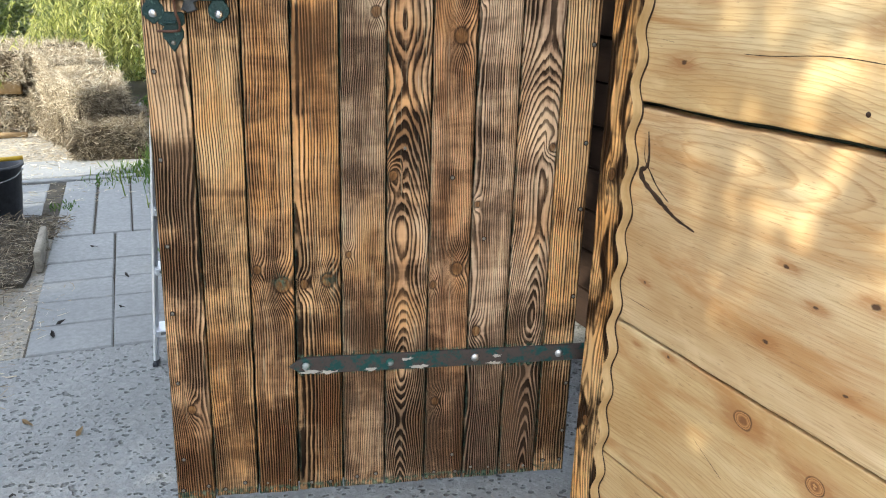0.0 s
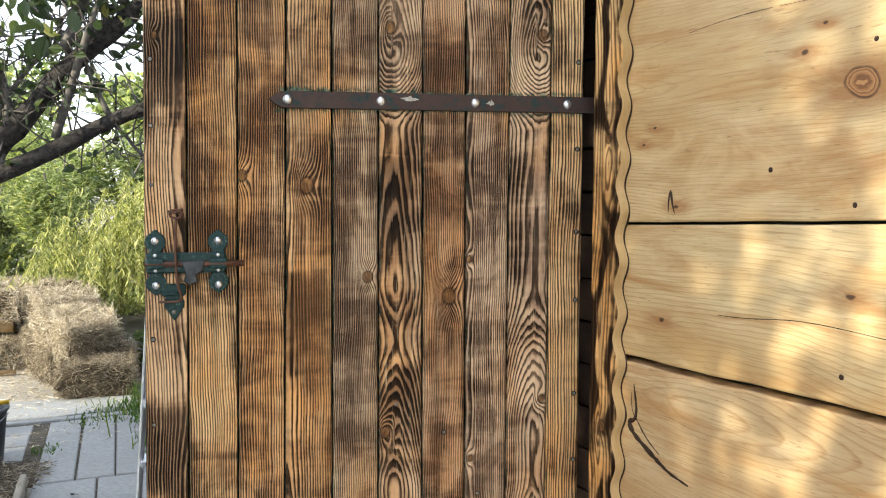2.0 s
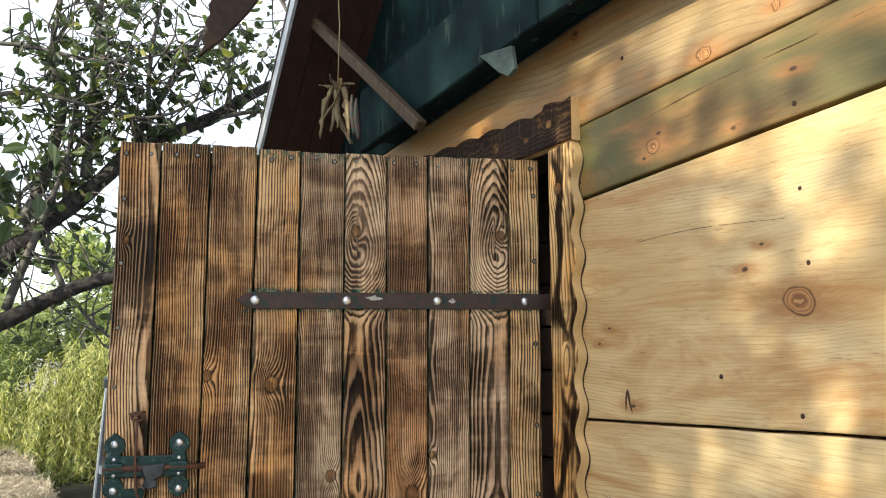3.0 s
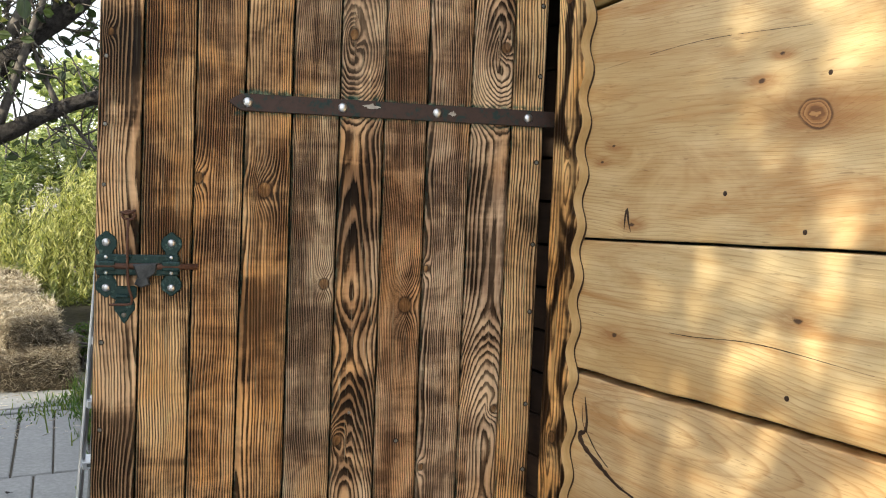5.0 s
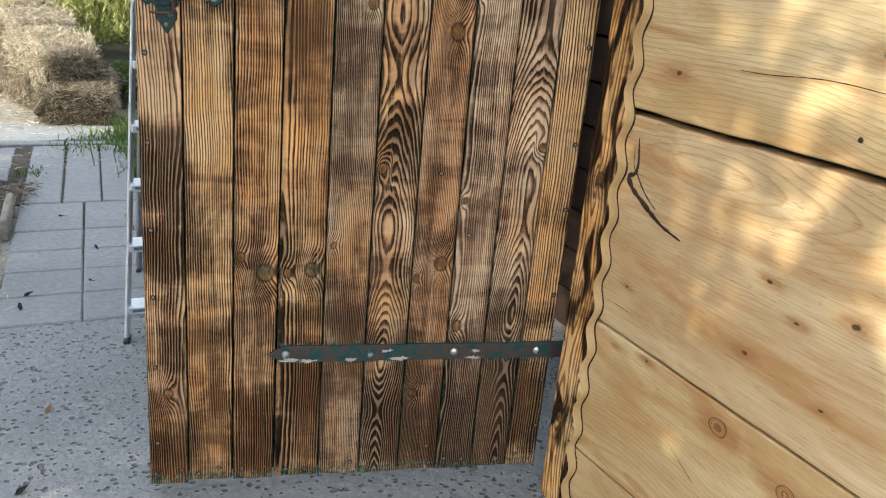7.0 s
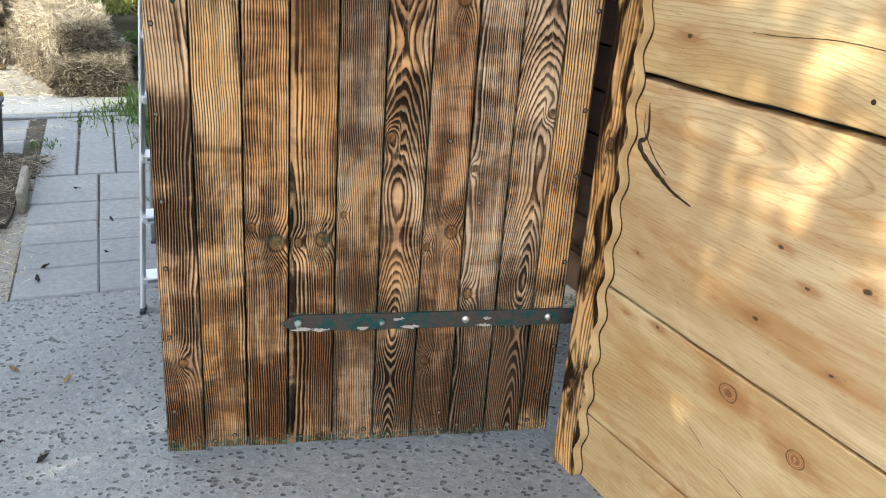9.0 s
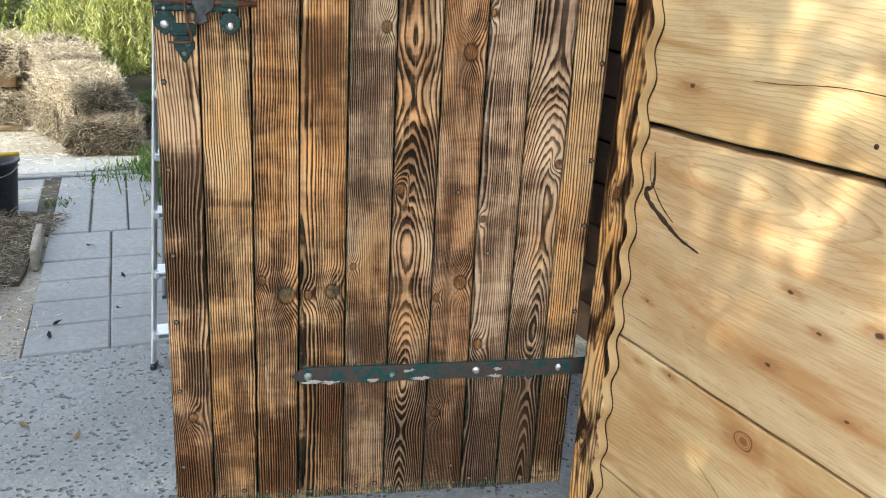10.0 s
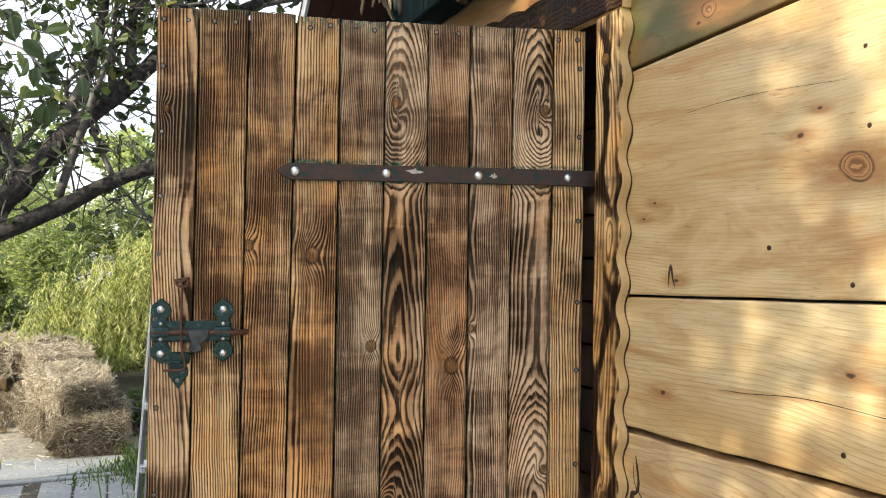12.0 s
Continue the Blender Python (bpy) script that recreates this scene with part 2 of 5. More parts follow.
def concrete(name, light, dark, chips, straw=0.0):
    k = Mat(name, 0.9, 0, 0.2)
    w = k.coord((1, 1, 1), True, False)
    big = k.noise(w, 1.3, 4, 0.6)
    fine = k.noise(w, 45, 5, 0.7)
    col = k.mix(k.ramp(big, (0.35, 0.0), (0.65, 1.0)), light, dark)
    col = k.mix(k.ramp(fine, (0.35, 0.5), (0.65, 0.0)), col, tuple(x * 0.6 for x in dark))
    if chips:
        mid = k.noise(k.coord((26, 30, 1), True, False), 1.0, 4, 0.65, 0.4)
        cell = k.voronoi(k.coord((44, 52, 1), True, False), 1.0)
        size = k.noise(k.coord((15, 17, 1), True, False), 1.0, 3, 0.6)
        d = k.math("ADD", cell, k.math("ADD", k.math("MULTIPLY", mid, 0.5), k.math("MULTIPLY", size, 0.9)))
        holes = k.ramp(k.math("MULTIPLY", d, 0.5), (0.42, 1.0), (0.50, 0.0))
        lip = k.ramp(k.math("MULTIPLY", d, 0.5), (0.47, 0.0), (0.53, 0.3), (0.60, 0.0))
        col = k.mix(k.math("MULTIPLY", holes, 0.6), col, tuple(x * 0.42 for x in dark))
        col = k.mix(lip, col, tuple(min(1, x * 1.3) for x in light))
        k.bump(k.math("ADD", k.math("SUBTRACT", k.math("MULTIPLY", fine, 0.6), holes), k.math("MULTIPLY", mid, 0.8)), 1.0, 0.012)
    else:
        k.bump(fine, 0.35, 0.003)
    if straw:
        s = k.noise(k.coord((30, 12, 1), True, False), 1.0, 3, 0.6, 1.0)
        col = k.mix(k.ramp(s, (0.5, 0.0), (0.6, straw)), col, (0.42, 0.30, 0.14))
    k.color(col)
    return k.m


M_CHAR = charred_wood("charred_pine", (0.87, 0.665, 0.43), (0.040, 0.0175, 0.0082), (0.085, 0.038, 0.021))
M_TRIM = charred_wood("charred_trim", (0.92, 0.65, 0.34), (0.075, 0.032, 0.012), (0.022, 0.009, 0.005), 0.85, 1.0, 0.97)
M_CUT = simple("cut_pine_edge", (0.50, 0.33, 0.14), (0.66, 0.47, 0.24), 22, 0.6, stretch=(1, 1, 0.3))
M_PINE = pine("pale_pine", (0.665, 0.515, 0.285), (0.515, 0.345, 0.155))
# browner copy of the pale pine, with one low board's shade mixed in
M_PINE_BROWN_SHADED = pine("brown_shaded_pine", (0.64, 0.485, 0.28), (0.48, 0.315, 0.148))
M_GREEN = pine("green_washed_pine", (0.24, 0.17, 0.075), (0.17, 0.10, 0.036), 0.9)
M_TOP = pine("weathered_tan_pine", (0.41, 0.30, 0.155), (0.25, 0.16, 0.072))
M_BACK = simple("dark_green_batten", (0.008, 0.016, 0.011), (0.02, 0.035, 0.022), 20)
M_HOLE = simple("dark_crack", (0.02, 0.009, 0.004), (0.05, 0.022, 0.009), 60)
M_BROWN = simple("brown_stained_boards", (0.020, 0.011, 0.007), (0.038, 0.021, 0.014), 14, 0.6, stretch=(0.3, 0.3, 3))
M_SOFFIT = simple("brown_soffit_boards", (0.024, 0.010, 0.007), (0.050, 0.021, 0.014), 9, 0.55, stretch=(2, 2, 2))
M_EDGE = simple("white_metal_edge", (0.42, 0.44, 0.47), (0.62, 0.64, 0.66), 30, 0.4, 0.3)
M_ROOF = simple("dark_roof_sheet", (0.05, 0.03, 0.025), (0.09, 0.055, 0.045), 12, 0.5, 0.2)
# scuffed teal paint, its base darkened to hold the shade under the roof
_k = Mat("shaded_old_teal_paint", 0.8, 0, 0.15)
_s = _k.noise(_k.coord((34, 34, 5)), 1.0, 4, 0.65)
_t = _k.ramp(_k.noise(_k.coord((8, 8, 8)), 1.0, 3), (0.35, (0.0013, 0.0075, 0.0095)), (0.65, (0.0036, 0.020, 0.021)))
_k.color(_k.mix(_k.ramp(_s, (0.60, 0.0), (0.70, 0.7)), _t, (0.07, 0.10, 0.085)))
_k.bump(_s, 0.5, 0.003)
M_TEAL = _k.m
M_TEALMETAL = metal_paint("teal_painted_iron", (0.004, 0.030, 0.029), (0.12, 0.20, 0.18), 0.38, 0.14, 0.35)
M_STRAP = metal_paint("rusty_brown_iron", (0.060, 0.036, 0.030), (0.022, 0.050, 0.050), 0.43, 0.5, 0.4)
M_STRAPG = metal_paint("flaking_teal_iron", (0.070, 0.055, 0.050), (0.012, 0.075, 0.072), 0.46, 0.5, 0.35)
M_IRON = simple("worn_grey_iron", (0.030, 0.034, 0.038), (0.085, 0.090, 0.095), 60, 0.4, 0.6)
M_PALETEAL = simple("pale_teal_offcut", (0.03, 0.05, 0.045), (0.085, 0.115, 0.095), 30)
M_FLAKE = simple("flaked_primer", (0.35, 0.33, 0.29), (0.52, 0.50, 0.46), 90)
M_RUST = simple("rusty_rod", (0.085, 0.045, 0.035), (0.17, 0.085, 0.055), 70, 0.55, 0.5)
M_BOLT = simple("zinc_bolt", (0.55, 0.56, 0.58), (0.75, 0.76, 0.78), 60, 0.28, 0.9, 0.15)
M_OLDBOLT = metal_paint("teal_flecked_zinc", (0.34, 0.38, 0.37), (0.02, 0.11, 0.095), 0.50, 0.4, 0.5)
M_SCREW = simple("screw_steel", (0.10, 0.10, 0.09), (0.30, 0.29, 0.26), 150, 0.4, 0.8)
M_ALU = simple("aluminium", (0.62, 0.65, 0.70), (0.80, 0.83, 0.88), 25, 0.35, 0.75, 0.1, stretch=(1, 1, 0.2))
M_DARK = simple("dark_plastic", (0.020, 0.023, 0.030), (0.045, 0.050, 0.062), 30, 0.45)
M_YELLOW = simple("yellow_handle", (0.42, 0.26, 0.02), (0.62, 0.40, 0.03), 30, 0.45)
M_GREY = simple("grey_plastic", (0.10, 0.11, 0.12), (0.18, 0.19, 0.20), 40, 0.5)
M_BRACE = simple("weathered_brace", (0.035, 0.022, 0.012), (0.10, 0.064, 0.034), 30, 0.75, stretch=(2, 2, 0.6))
M_STICK = simple("bare_stick", (0.30, 0.20, 0.10), (0.46, 0.33, 0.18), 40, 0.7)
M_EDGING = simple("weathered_grey_board", (0.17, 0.15, 0.12), (0.34, 0.31, 0.26), 30, 0.85, stretch=(1, 0.4, 1))
M_CONCRETE = concrete("rough_concrete", (0.365, 0.375, 0.375), (0.275, 0.285, 0.285), True)
M_SLAB = concrete("paving_slab", (0.36, 0.37, 0.37), (0.28, 0.29, 0.295), False)
M_GROUND = concrete("dry_trodden_ground", (0.45, 0.43, 0.38), (0.32, 0.30, 0.265), True, 0.3)
M_SOIL = simple("dark_soil", (0.042, 0.037, 0.029), (0.10, 0.088, 0.068), 18, 0.95, 0, 0.8, 0.02)
_k = Mat("straw_stalks", 0.7)
_k.color(_k.ramp(_k.island(), (0.0, (0.15, 0.115, 0.075)), (0.35, (0.42, 0.35, 0.245)), (0.75, (0.68, 0.60, 0.46)), (1.0, (0.86, 0.80, 0.68))))
M_STRAW = _k.m
# greyer, darker copy of the straw; carries the shade of bales out of sun
_k = Mat("grey_shaded_straw_stalks", 0.8)
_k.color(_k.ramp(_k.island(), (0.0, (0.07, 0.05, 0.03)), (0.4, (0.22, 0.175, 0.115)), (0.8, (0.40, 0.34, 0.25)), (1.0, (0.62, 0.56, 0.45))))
M_SHADESTRAW = _k.m
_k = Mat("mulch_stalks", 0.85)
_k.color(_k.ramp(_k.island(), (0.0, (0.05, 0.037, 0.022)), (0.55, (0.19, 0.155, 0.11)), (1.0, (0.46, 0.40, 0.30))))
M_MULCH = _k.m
# core kept dark so thinly covered bale ends look shaded
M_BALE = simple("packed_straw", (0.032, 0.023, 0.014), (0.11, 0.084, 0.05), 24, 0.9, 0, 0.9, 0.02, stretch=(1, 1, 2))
M_BARK = simple("dark_bark", (0.010, 0.009, 0.009), (0.095, 0.085, 0.080), 34, 0.9, 0, 1.0, 0.03, stretch=(1, 1, 1))
M_TWIG = simple("grey_twig", (0.075, 0.068, 0.062), (0.18, 0.165, 0.15), 40, 0.85)
M_LEAF = leafy("tree_leaf", ((0.0, (0.020, 0.036, 0.020)), (0.6, (0.048, 0.078, 0.034)), (0.92, (0.10, 0.14, 0.05)), (1.0, (0.34, 0.31, 0.08))), 0.25)
M_TREELEAF = leafy("fruit_tree_leaf", ((0.0, (0.030, 0.046, 0.030)), (0.6, (0.075, 0.105, 0.060)), (0.94, (0.15, 0.19, 0.085)), (1.0, (0.42, 0.38, 0.12))), 0.36)
M_BUSH = leafy("bush_leaf", ((0.0, (0.10, 0.14, 0.075)), (0.5, (0.28, 0.33, 0.185)), (0.85, (0.42, 0.46, 0.26)), (1.0, (0.56, 0.54, 0.24))), 0.45)
M_WILLOW = leafy("willow_leaf", ((0.0, (0.08, 0.11, 0.04)), (0.45, (0.36, 0.38, 0.15)), (1.0, (0.66, 0.63, 0.32))))
M_GRASS = leafy("grass_blade", ((0.0, (0.035, 0.090, 0.015)), (0.6, (0.08, 0.16, 0.03)), (1.0, (0.20, 0.24, 0.06))), 0.25)
M_CORN = simple("dried_husk", (0.10, 0.065, 0.035), (0.42, 0.32, 0.18), 25, 0.7, stretch=(1, 1, 0.3))
M_STONE = simple("pale_stone", (0.5, 0.5, 0.48), (0.7, 0.7, 0.67), 20)


# ---- mesh helpers ----
def mesh_of(name, verts, faces, mat, smooth=False):
    me = bpy.data.meshes.new(name)
    me.from_pydata([tuple(v) for v in verts], [], faces)
    me.materials.append(mat)
    if smooth:
        me.polygons.foreach_set("use_smooth", [True] * len(me.polygons))
    me.update()
    return me


def part(name, data, parent=None, m=None, label=""):
    """Link a mesh (or a bmesh with a material) as one object under a thing or a part."""
    if isinstance(data, tuple):
        bm, mat = data
        me = bpy.data.meshes.new(name)
        bm.to_mesh(me)
        bm.free()
        me.materials.append(mat)
        data = me
    ob = new(name, data)
    ob.parent = parent
    if m is not None:
        ob.matrix_basis = m
    return tagged(ob, label) if label else ob


def thing(name, label, category, m=None, group="", kind=""):
    ob = new(name)
    ob.empty_display_size = 0.05
    if m is not None:
        ob.matrix_basis = m
    return tagged(ob, label, category, group, kind)


def box(x0, x1, y0, y1, z0, z1, bevel=0.003, seg=1, m=None):
    bm = bmesh.new()
    bmesh.ops.create_cube(bm, size=1)
    bmesh.ops.transform(bm, matrix=Matrix.LocRotScale(((x0 + x1) / 2, (y0 + y1) / 2, (z0 + z1) / 2), None, (x1 - x0, y1 - y0, z1 - z0)), verts=bm.verts)
    if bevel:
        bmesh.ops.bevel(bm, geom=bm.edges[:], offset=bevel, segments=seg, affect="EDGES", profile=0.6)
    if m is not None:
        bmesh.ops.transform(bm, matrix=m, verts=bm.verts)
    return bm


def beam(a, b, w, h, bevel=0.004):
    """A squared bar from a to b."""
    a, b = Vector(a), Vector(b)
    q = (b - a).to_track_quat("Y", "Z")
    return box(-w / 2, w / 2, 0, (b - a).length, -h / 2, h / 2, bevel, 1, Matrix.Translation(a) @ q.to_matrix().to_4x4())


def plate(outline, y0, y1, bevel=0.0015):
    """A flat plate from an outline of (x, z), between y0 (front) and y1."""
    bm = bmesh.new()
    vs = [bm.verts.new((x, y0, z)) for x, z in outline]
    f = bm.faces.new(vs)
    r = bmesh.ops.extrude_face_region(bm, geom=[f])
    bmesh.ops.translate(bm, vec=(0, y1 - y0, 0), verts=[v for v in r["geom"] if isinstance(v, bmesh.types.BMVert)])
    bmesh.ops.recalc_face_normals(bm, faces=bm.faces[:])
    if bevel:
        front = [e for e in bm.edges if all(abs(v.co.y - y0) < 1e-6 for v in e.verts)]
        bmesh.ops.bevel(bm, geom=front, offset=bevel, segments=1, affect="EDGES")
    return bm


def dome(x, y, z, r, flat=0.5, n=12):
    bm = bmesh.new()
    bmesh.ops.create_uvsphere(bm, u_segments=n, v_segments=8, radius=r)
    bmesh.ops.transform(bm, matrix=Matrix.LocRotScale((x, y, z), None, (1, flat, 1)), verts=bm.verts)
    for f in bm.faces:
        f.smooth = True
    return bm


def tube(points, radii, n=8, wobble=0.0, seed=0):
    """Verts and faces of a closed tube along points."""
    vs, fs = [], []
    pts = [Vector(p) for p in points]
    up = Vector((0.31, 0.42, 0.85))
    for i, p in enumerate(pts):
        d = (pts[min(i + 1, len(pts) - 1)] - pts[max(i - 1, 0)]).normalized()
        a = d.cross(up).normalized()
        b = d.cross(a)
        r = radii[i] if isinstance(radii, (list, tuple)) else radii
        for j in range(n):
            t = 2 * math.pi * j / n
            rr = r * (1 + wobble * noise.noise(Vector((p.x * 9 + seed, p.z * 9 + j * 1.7, p.y * 9))))
            vs.append(p + a * math.cos(t) * rr + b * math.sin(t) * rr)
    for i in range(len(pts) - 1):
        for j in range(n):
            k = (j + 1) % n
            fs.append((i * n + j, i * n + k, (i + 1) * n + k, (i + 1) * n + j))
    fs.append(tuple(range(n))[::-1])
    fs.append(tuple(range((len(pts) - 1) * n, len(pts) * n)))
    return vs, fs


def spline(points, step):
    """A smooth chain of points through the given ones."""
    P = [Vector(p) for p in points]
    P = [P[0] * 2 - P[1]] + P + [P[-1] * 2 - P[-2]]
    out = []
    for i in range(1, len(P) - 2):
        n = max(2, int((P[i + 1] - P[i]).length / step))
        for k in range(n):
            t = k / n
            out.append(0.5 * ((2 * P[i]) + (P[i + 1] - P[i - 1]) * t + (2 * P[i - 1] - 5 * P[i] + 4 * P[i + 1] - P[i + 2]) * t * t
                              + (3 * P[i] - P[i - 1] - 3 * P[i + 1] + P[i + 2]) * t ** 3))
    out.append(P[-2])
    return out


def tube_part(name, points, radii, mat, parent=None, n=8, wobble=0.0, label=""):
    v, f = tube(points, radii, n, wobble)
    return part(name, mesh_of(name, v, f, mat, True), parent, None, label)


def N(*v):
    return noise.noise(Vector((v + (0, 0, 0))[:3]))


def rings(al, ac, p, knots):
    """Ring number and knot mask at al along and ac across a sawn board."""
    s = p["seed"]
    ac += p.get("wob", 0.0) * (0.0045 * N(al * 3.2, ac * 7, s + 1) + 0.0022 * N(al * 9, ac * 16, s + 2) + 0.0009 * N(al * 26, ac * 40, s + 3))
    xc = p["xc"] + p.get("sway", 0.008) * N(al * 1.6, s) + 0.004 * N(al * 5.0, s + 4)
    arch = 0.0
    for z0, rate, base in p.get("arch", ()):
        w = min(1.0, max(0.0, (al - z0 + 0.10) / 0.20))
        arch += (base + rate * (al - z0) - arch) * w * w * (3 - 2 * w)
    d = arch + p["d0"] + p.get("taper", 0.0) * al + p["amp"] * N(al * p.get("freq", 1.5), s + 9) + 0.3 * p["amp"] * N(al * 4.3, ac * 8, s)
    r = math.sqrt((ac - xc) ** 2 + d * d)
    mask = halo = pith = 0.0
    for ka, kc, size in knots:
        da, dc = (al - ka) / size, (ac - kc) / size
        if abs(da) < 12 and abs(dc) < 7:
            r += 1.5 * size * math.exp(-((da / 3.4) ** 2 + (dc / 1.9) ** 2)) * (1 if ac > p["xc"] else -1)
            q = ((da / 1.2) ** 2 + dc ** 2) * (1 + 0.5 * N(al * 30, ac * 30, s + ka))
            if size >= 0.0125 or p.get("eyes", True):
                mask = max(mask, 1.0 / (1.0 + q * q))
            halo = max(halo, math.exp(-((da / 4.5) ** 2 + (dc / 1.7) ** 2)))
            if size < 0.0125:
                pith = max(pith, math.exp(-((da / 1.0) ** 2 + (dc / 0.55) ** 2) * (1 + 0.8 * N(al * 90, ac * 90, s))))
    return r * p["f"], mask, halo, pith


def grain_board(name, mat, left, right, z0, z1, thick, p, knots, across="x", step=(0.006, 0.009), round_=0.003, paint=None, rag=0.0, cut=None, scorch=None):
    """A board with its front at y = 0, facing -y. left(z), right(z): its sides; z0, z1: its ends, as functions of x. The ring field lies on it as an attribute."""
    w = right(0) - left(0)
    xm = left(0) + w / 2
    h = z1(xm) - z0(xm)
    nx, nz = max(6, int(abs(w) / step[0])), max(6, int(h / step[1]))
    us = [0, round_ / w] + [round_ / w + (1 - 2 * round_ / w) * i / nx for i in range(1, nx)] + [1 - round_ / w, 1]
    vs_ = [0, round_ / h] + [round_ / h + (1 - 2 * round_ / h) * i / nz for i in range(1, nz)] + [1 - round_ / h, 1]
    verts, g, kn, pt, hl, ph, sc = [], [], [], [], [], [], []
    for j, v in enumerate(vs_):
        for i, u in enumerate(us):
            zz = z0(xm) + h * v
            a, b = left(zz), right(zz)
            x = a + (b - a) * u
            z = z0(x) + (z1(x) - z0(x)) * v
            if rag and j in (0, 1, len(vs_) - 2, len(vs_) - 1):
                z += rag * N(x * 60, z * 3, p["seed"])
            edge = (i in (0, len(us) - 1)) + (j in (0, len(vs_) - 1))
            bow = 0.0012 * N(x * 12, z * 4, p["seed"] + 2)
            verts.append((x, bow + (round_ if edge else 0), z))
            al, ac = (z, x) if across == "x" else (x, z)
            r, m_, h_, q_ = rings(al, ac, p, knots)
            g.append(r)
            kn.append(m_)
            pt.append(paint(x, z) if paint else 0.0)
            hl.append(h_)
            ph.append(q_)
            sc.append(scorch(x, z) if scorch else 0.0)
    W, H = len(us), len(vs_)
    faces = [(j * W + i, j * W + i + 1, (j + 1) * W + i + 1, (j + 1) * W + i) for j in range(H - 1) for i in range(W - 1)]
    rim = [i for i in range(W)] + [j * W + W - 1 for j in range(1, H)] + [(H - 1) * W + i for i in range(W - 2, -1, -1)] + [j * W for j in range(H - 2, 0, -1)]
    base = len(verts)
    for k in rim:
        x, y, z = verts[k]
        verts.append((x, thick, z))
        g.append(g[k])
        kn.append(0.0)
        pt.append(pt[k])
        hl.append(0.0)
        ph.append(0.0)
        sc.append(sc[k])
    R = len(rim)
    side = [(rim[(k + 1) % R], rim[k], base + k, base + (k + 1) % R) for k in range(R)]
    faces += side + [tuple(range(base + R - 1, base - 1, -1))]
    me = mesh_of(name, verts, faces, mat)
    front = (W - 1) * (H - 1)
    me.polygons.foreach_set("use_smooth", [k < front for k in range(len(me.polygons))])
    if cut:
        me.materials.append(cut)
        me.polygons.foreach_set("material_index", [0 if k < front else 1 for k in range(len(me.polygons))])
    for nm, vals in (("grain", g), ("knot", kn), ("paint", pt), ("halo", hl), ("pith", ph), ("scorch", sc)):
        me.attributes.new(nm, "FLOAT", "POINT").data.foreach_set("value", vals)
    return me


def leaf_cloud(name, spots, size, mat, parent=None, droop=0.0, slim=0.5, label="", seed=1, prof=((0.28, 0.9), (0.62, 0.8))):
    """One mesh of many small folded leaves at the given spots. prof: how far along and how wide a half leaf is."""
    rng = np.random.default_rng(seed)
    vs, fs = [], []
    n = len(prof)
    for p in spots:
        L = size * rng.uniform(0.6, 1.3)
        d = Vector(rng.normal(size=3))
        d.z = d.z * 0.6 - droop
        d.normalize()
        s = d.cross(Vector(rng.normal(size=3))).normalized()
        nrm = d.cross(s)
        wd = L * slim * 0.5
        p = Vector(p)
        k = len(vs)
        up = nrm * wd * 0.4
        vs.append(p)
        vs += [p + d * L * f + s * wd * w + up for f, w in prof]
        vs.append(p + d * L - nrm * wd * 0.4)
        vs += [p + d * L * f - s * wd * w + up for f, w in reversed(prof)]
        fs += [tuple(k + i for i in range(n + 2)), (k,) + tuple(k + i for i in range(n + 1, 2 * n + 2))]
    return part(name, mesh_of(name, vs, fs, mat), parent, None, label)


ROUND_LEAF = ((0.10, 0.42), (0.28, 0.88), (0.48, 1.0), (0.68, 0.82), (0.86, 0.42))


def strands(name, spots, length, width, mat, parent=None, flat=0.0, seed=1, dirs=None, label="", up=0.0):
    """One mesh of thin bent stalks."""
    rng = np.random.default_rng(seed)
    vs, fs = [], []
    for i, p in enumerate(spots):
        p = Vector(p)
        d = Vector(rng.normal(size=3)) if dirs is None else Vector(dirs[i]) + Vector(rng.normal(size=3)) * 0.35
        d.z = d.z * (1 - flat) + up
        d.normalize()
        L, w = length * rng.uniform(0.4, 1.3), width * rng.uniform(0.6, 1.4)
        s = d.cross(Vector(rng.normal(size=3))).normalized() * w / 2
        t = d.cross(s).normalized() * w / 2
        mid = p + d * L * 0.5 + Vector(rng.normal(size=3)) * L * 0.06
        end = p + d * L
        k = len(vs)
        vs += [p - s, p + s, mid - s, mid + s, end - s * 0.6, end + s * 0.6, mid + t]
        fs += [(k, k + 1, k + 3, k + 2), (k + 2, k + 3, k + 5, k + 4), (k, k + 2, k + 6), (k + 6, k + 3, k + 1)]
    return part(name, mesh_of(name, vs, fs, mat), parent, None, label)


# ---- ground, concrete pad, path ----
def sheet(name, outline, z, thick, mat, label, cat):
    bm = bmesh.new()
    f = bm.faces.new([bm.verts.new((x, y, z)) for x, y in outline])
    if f.normal.z < 0:
        f.normal_flip()
    bm.normal_update()
    if f.normal.z < 0:
        f.normal_flip()
    if thick:
        r = bmesh.ops.extrude_face_region(bm, geom=[f])
        bmesh.ops.translate(bm, vec=(0, 0, -thick), verts=[v for v in r["geom"] if isinstance(v, bmesh.types.BMVert)])
        bmesh.ops.recalc_face_normals(bm, faces=bm.faces[:])
    return tagged(part(name, (bm, mat)), label, cat, "", "structure")


sheet("ground", [(-400, -400), (400, -400), (400, 400), (-400, 400)], -0.02, 0, M_GROUND, "dry trodden sandy ground strewn with straw", "ground")
PO, PV, PW = Vector((-1.359, 0.981, 0)), Vector((-0.1940, 0.9810, 0)), Vector((0.9810, 0.1940, 0))


def path_at(a, b, z=0.0):
    return PO + PW * a + PV * b + Vector((0, 0, z))


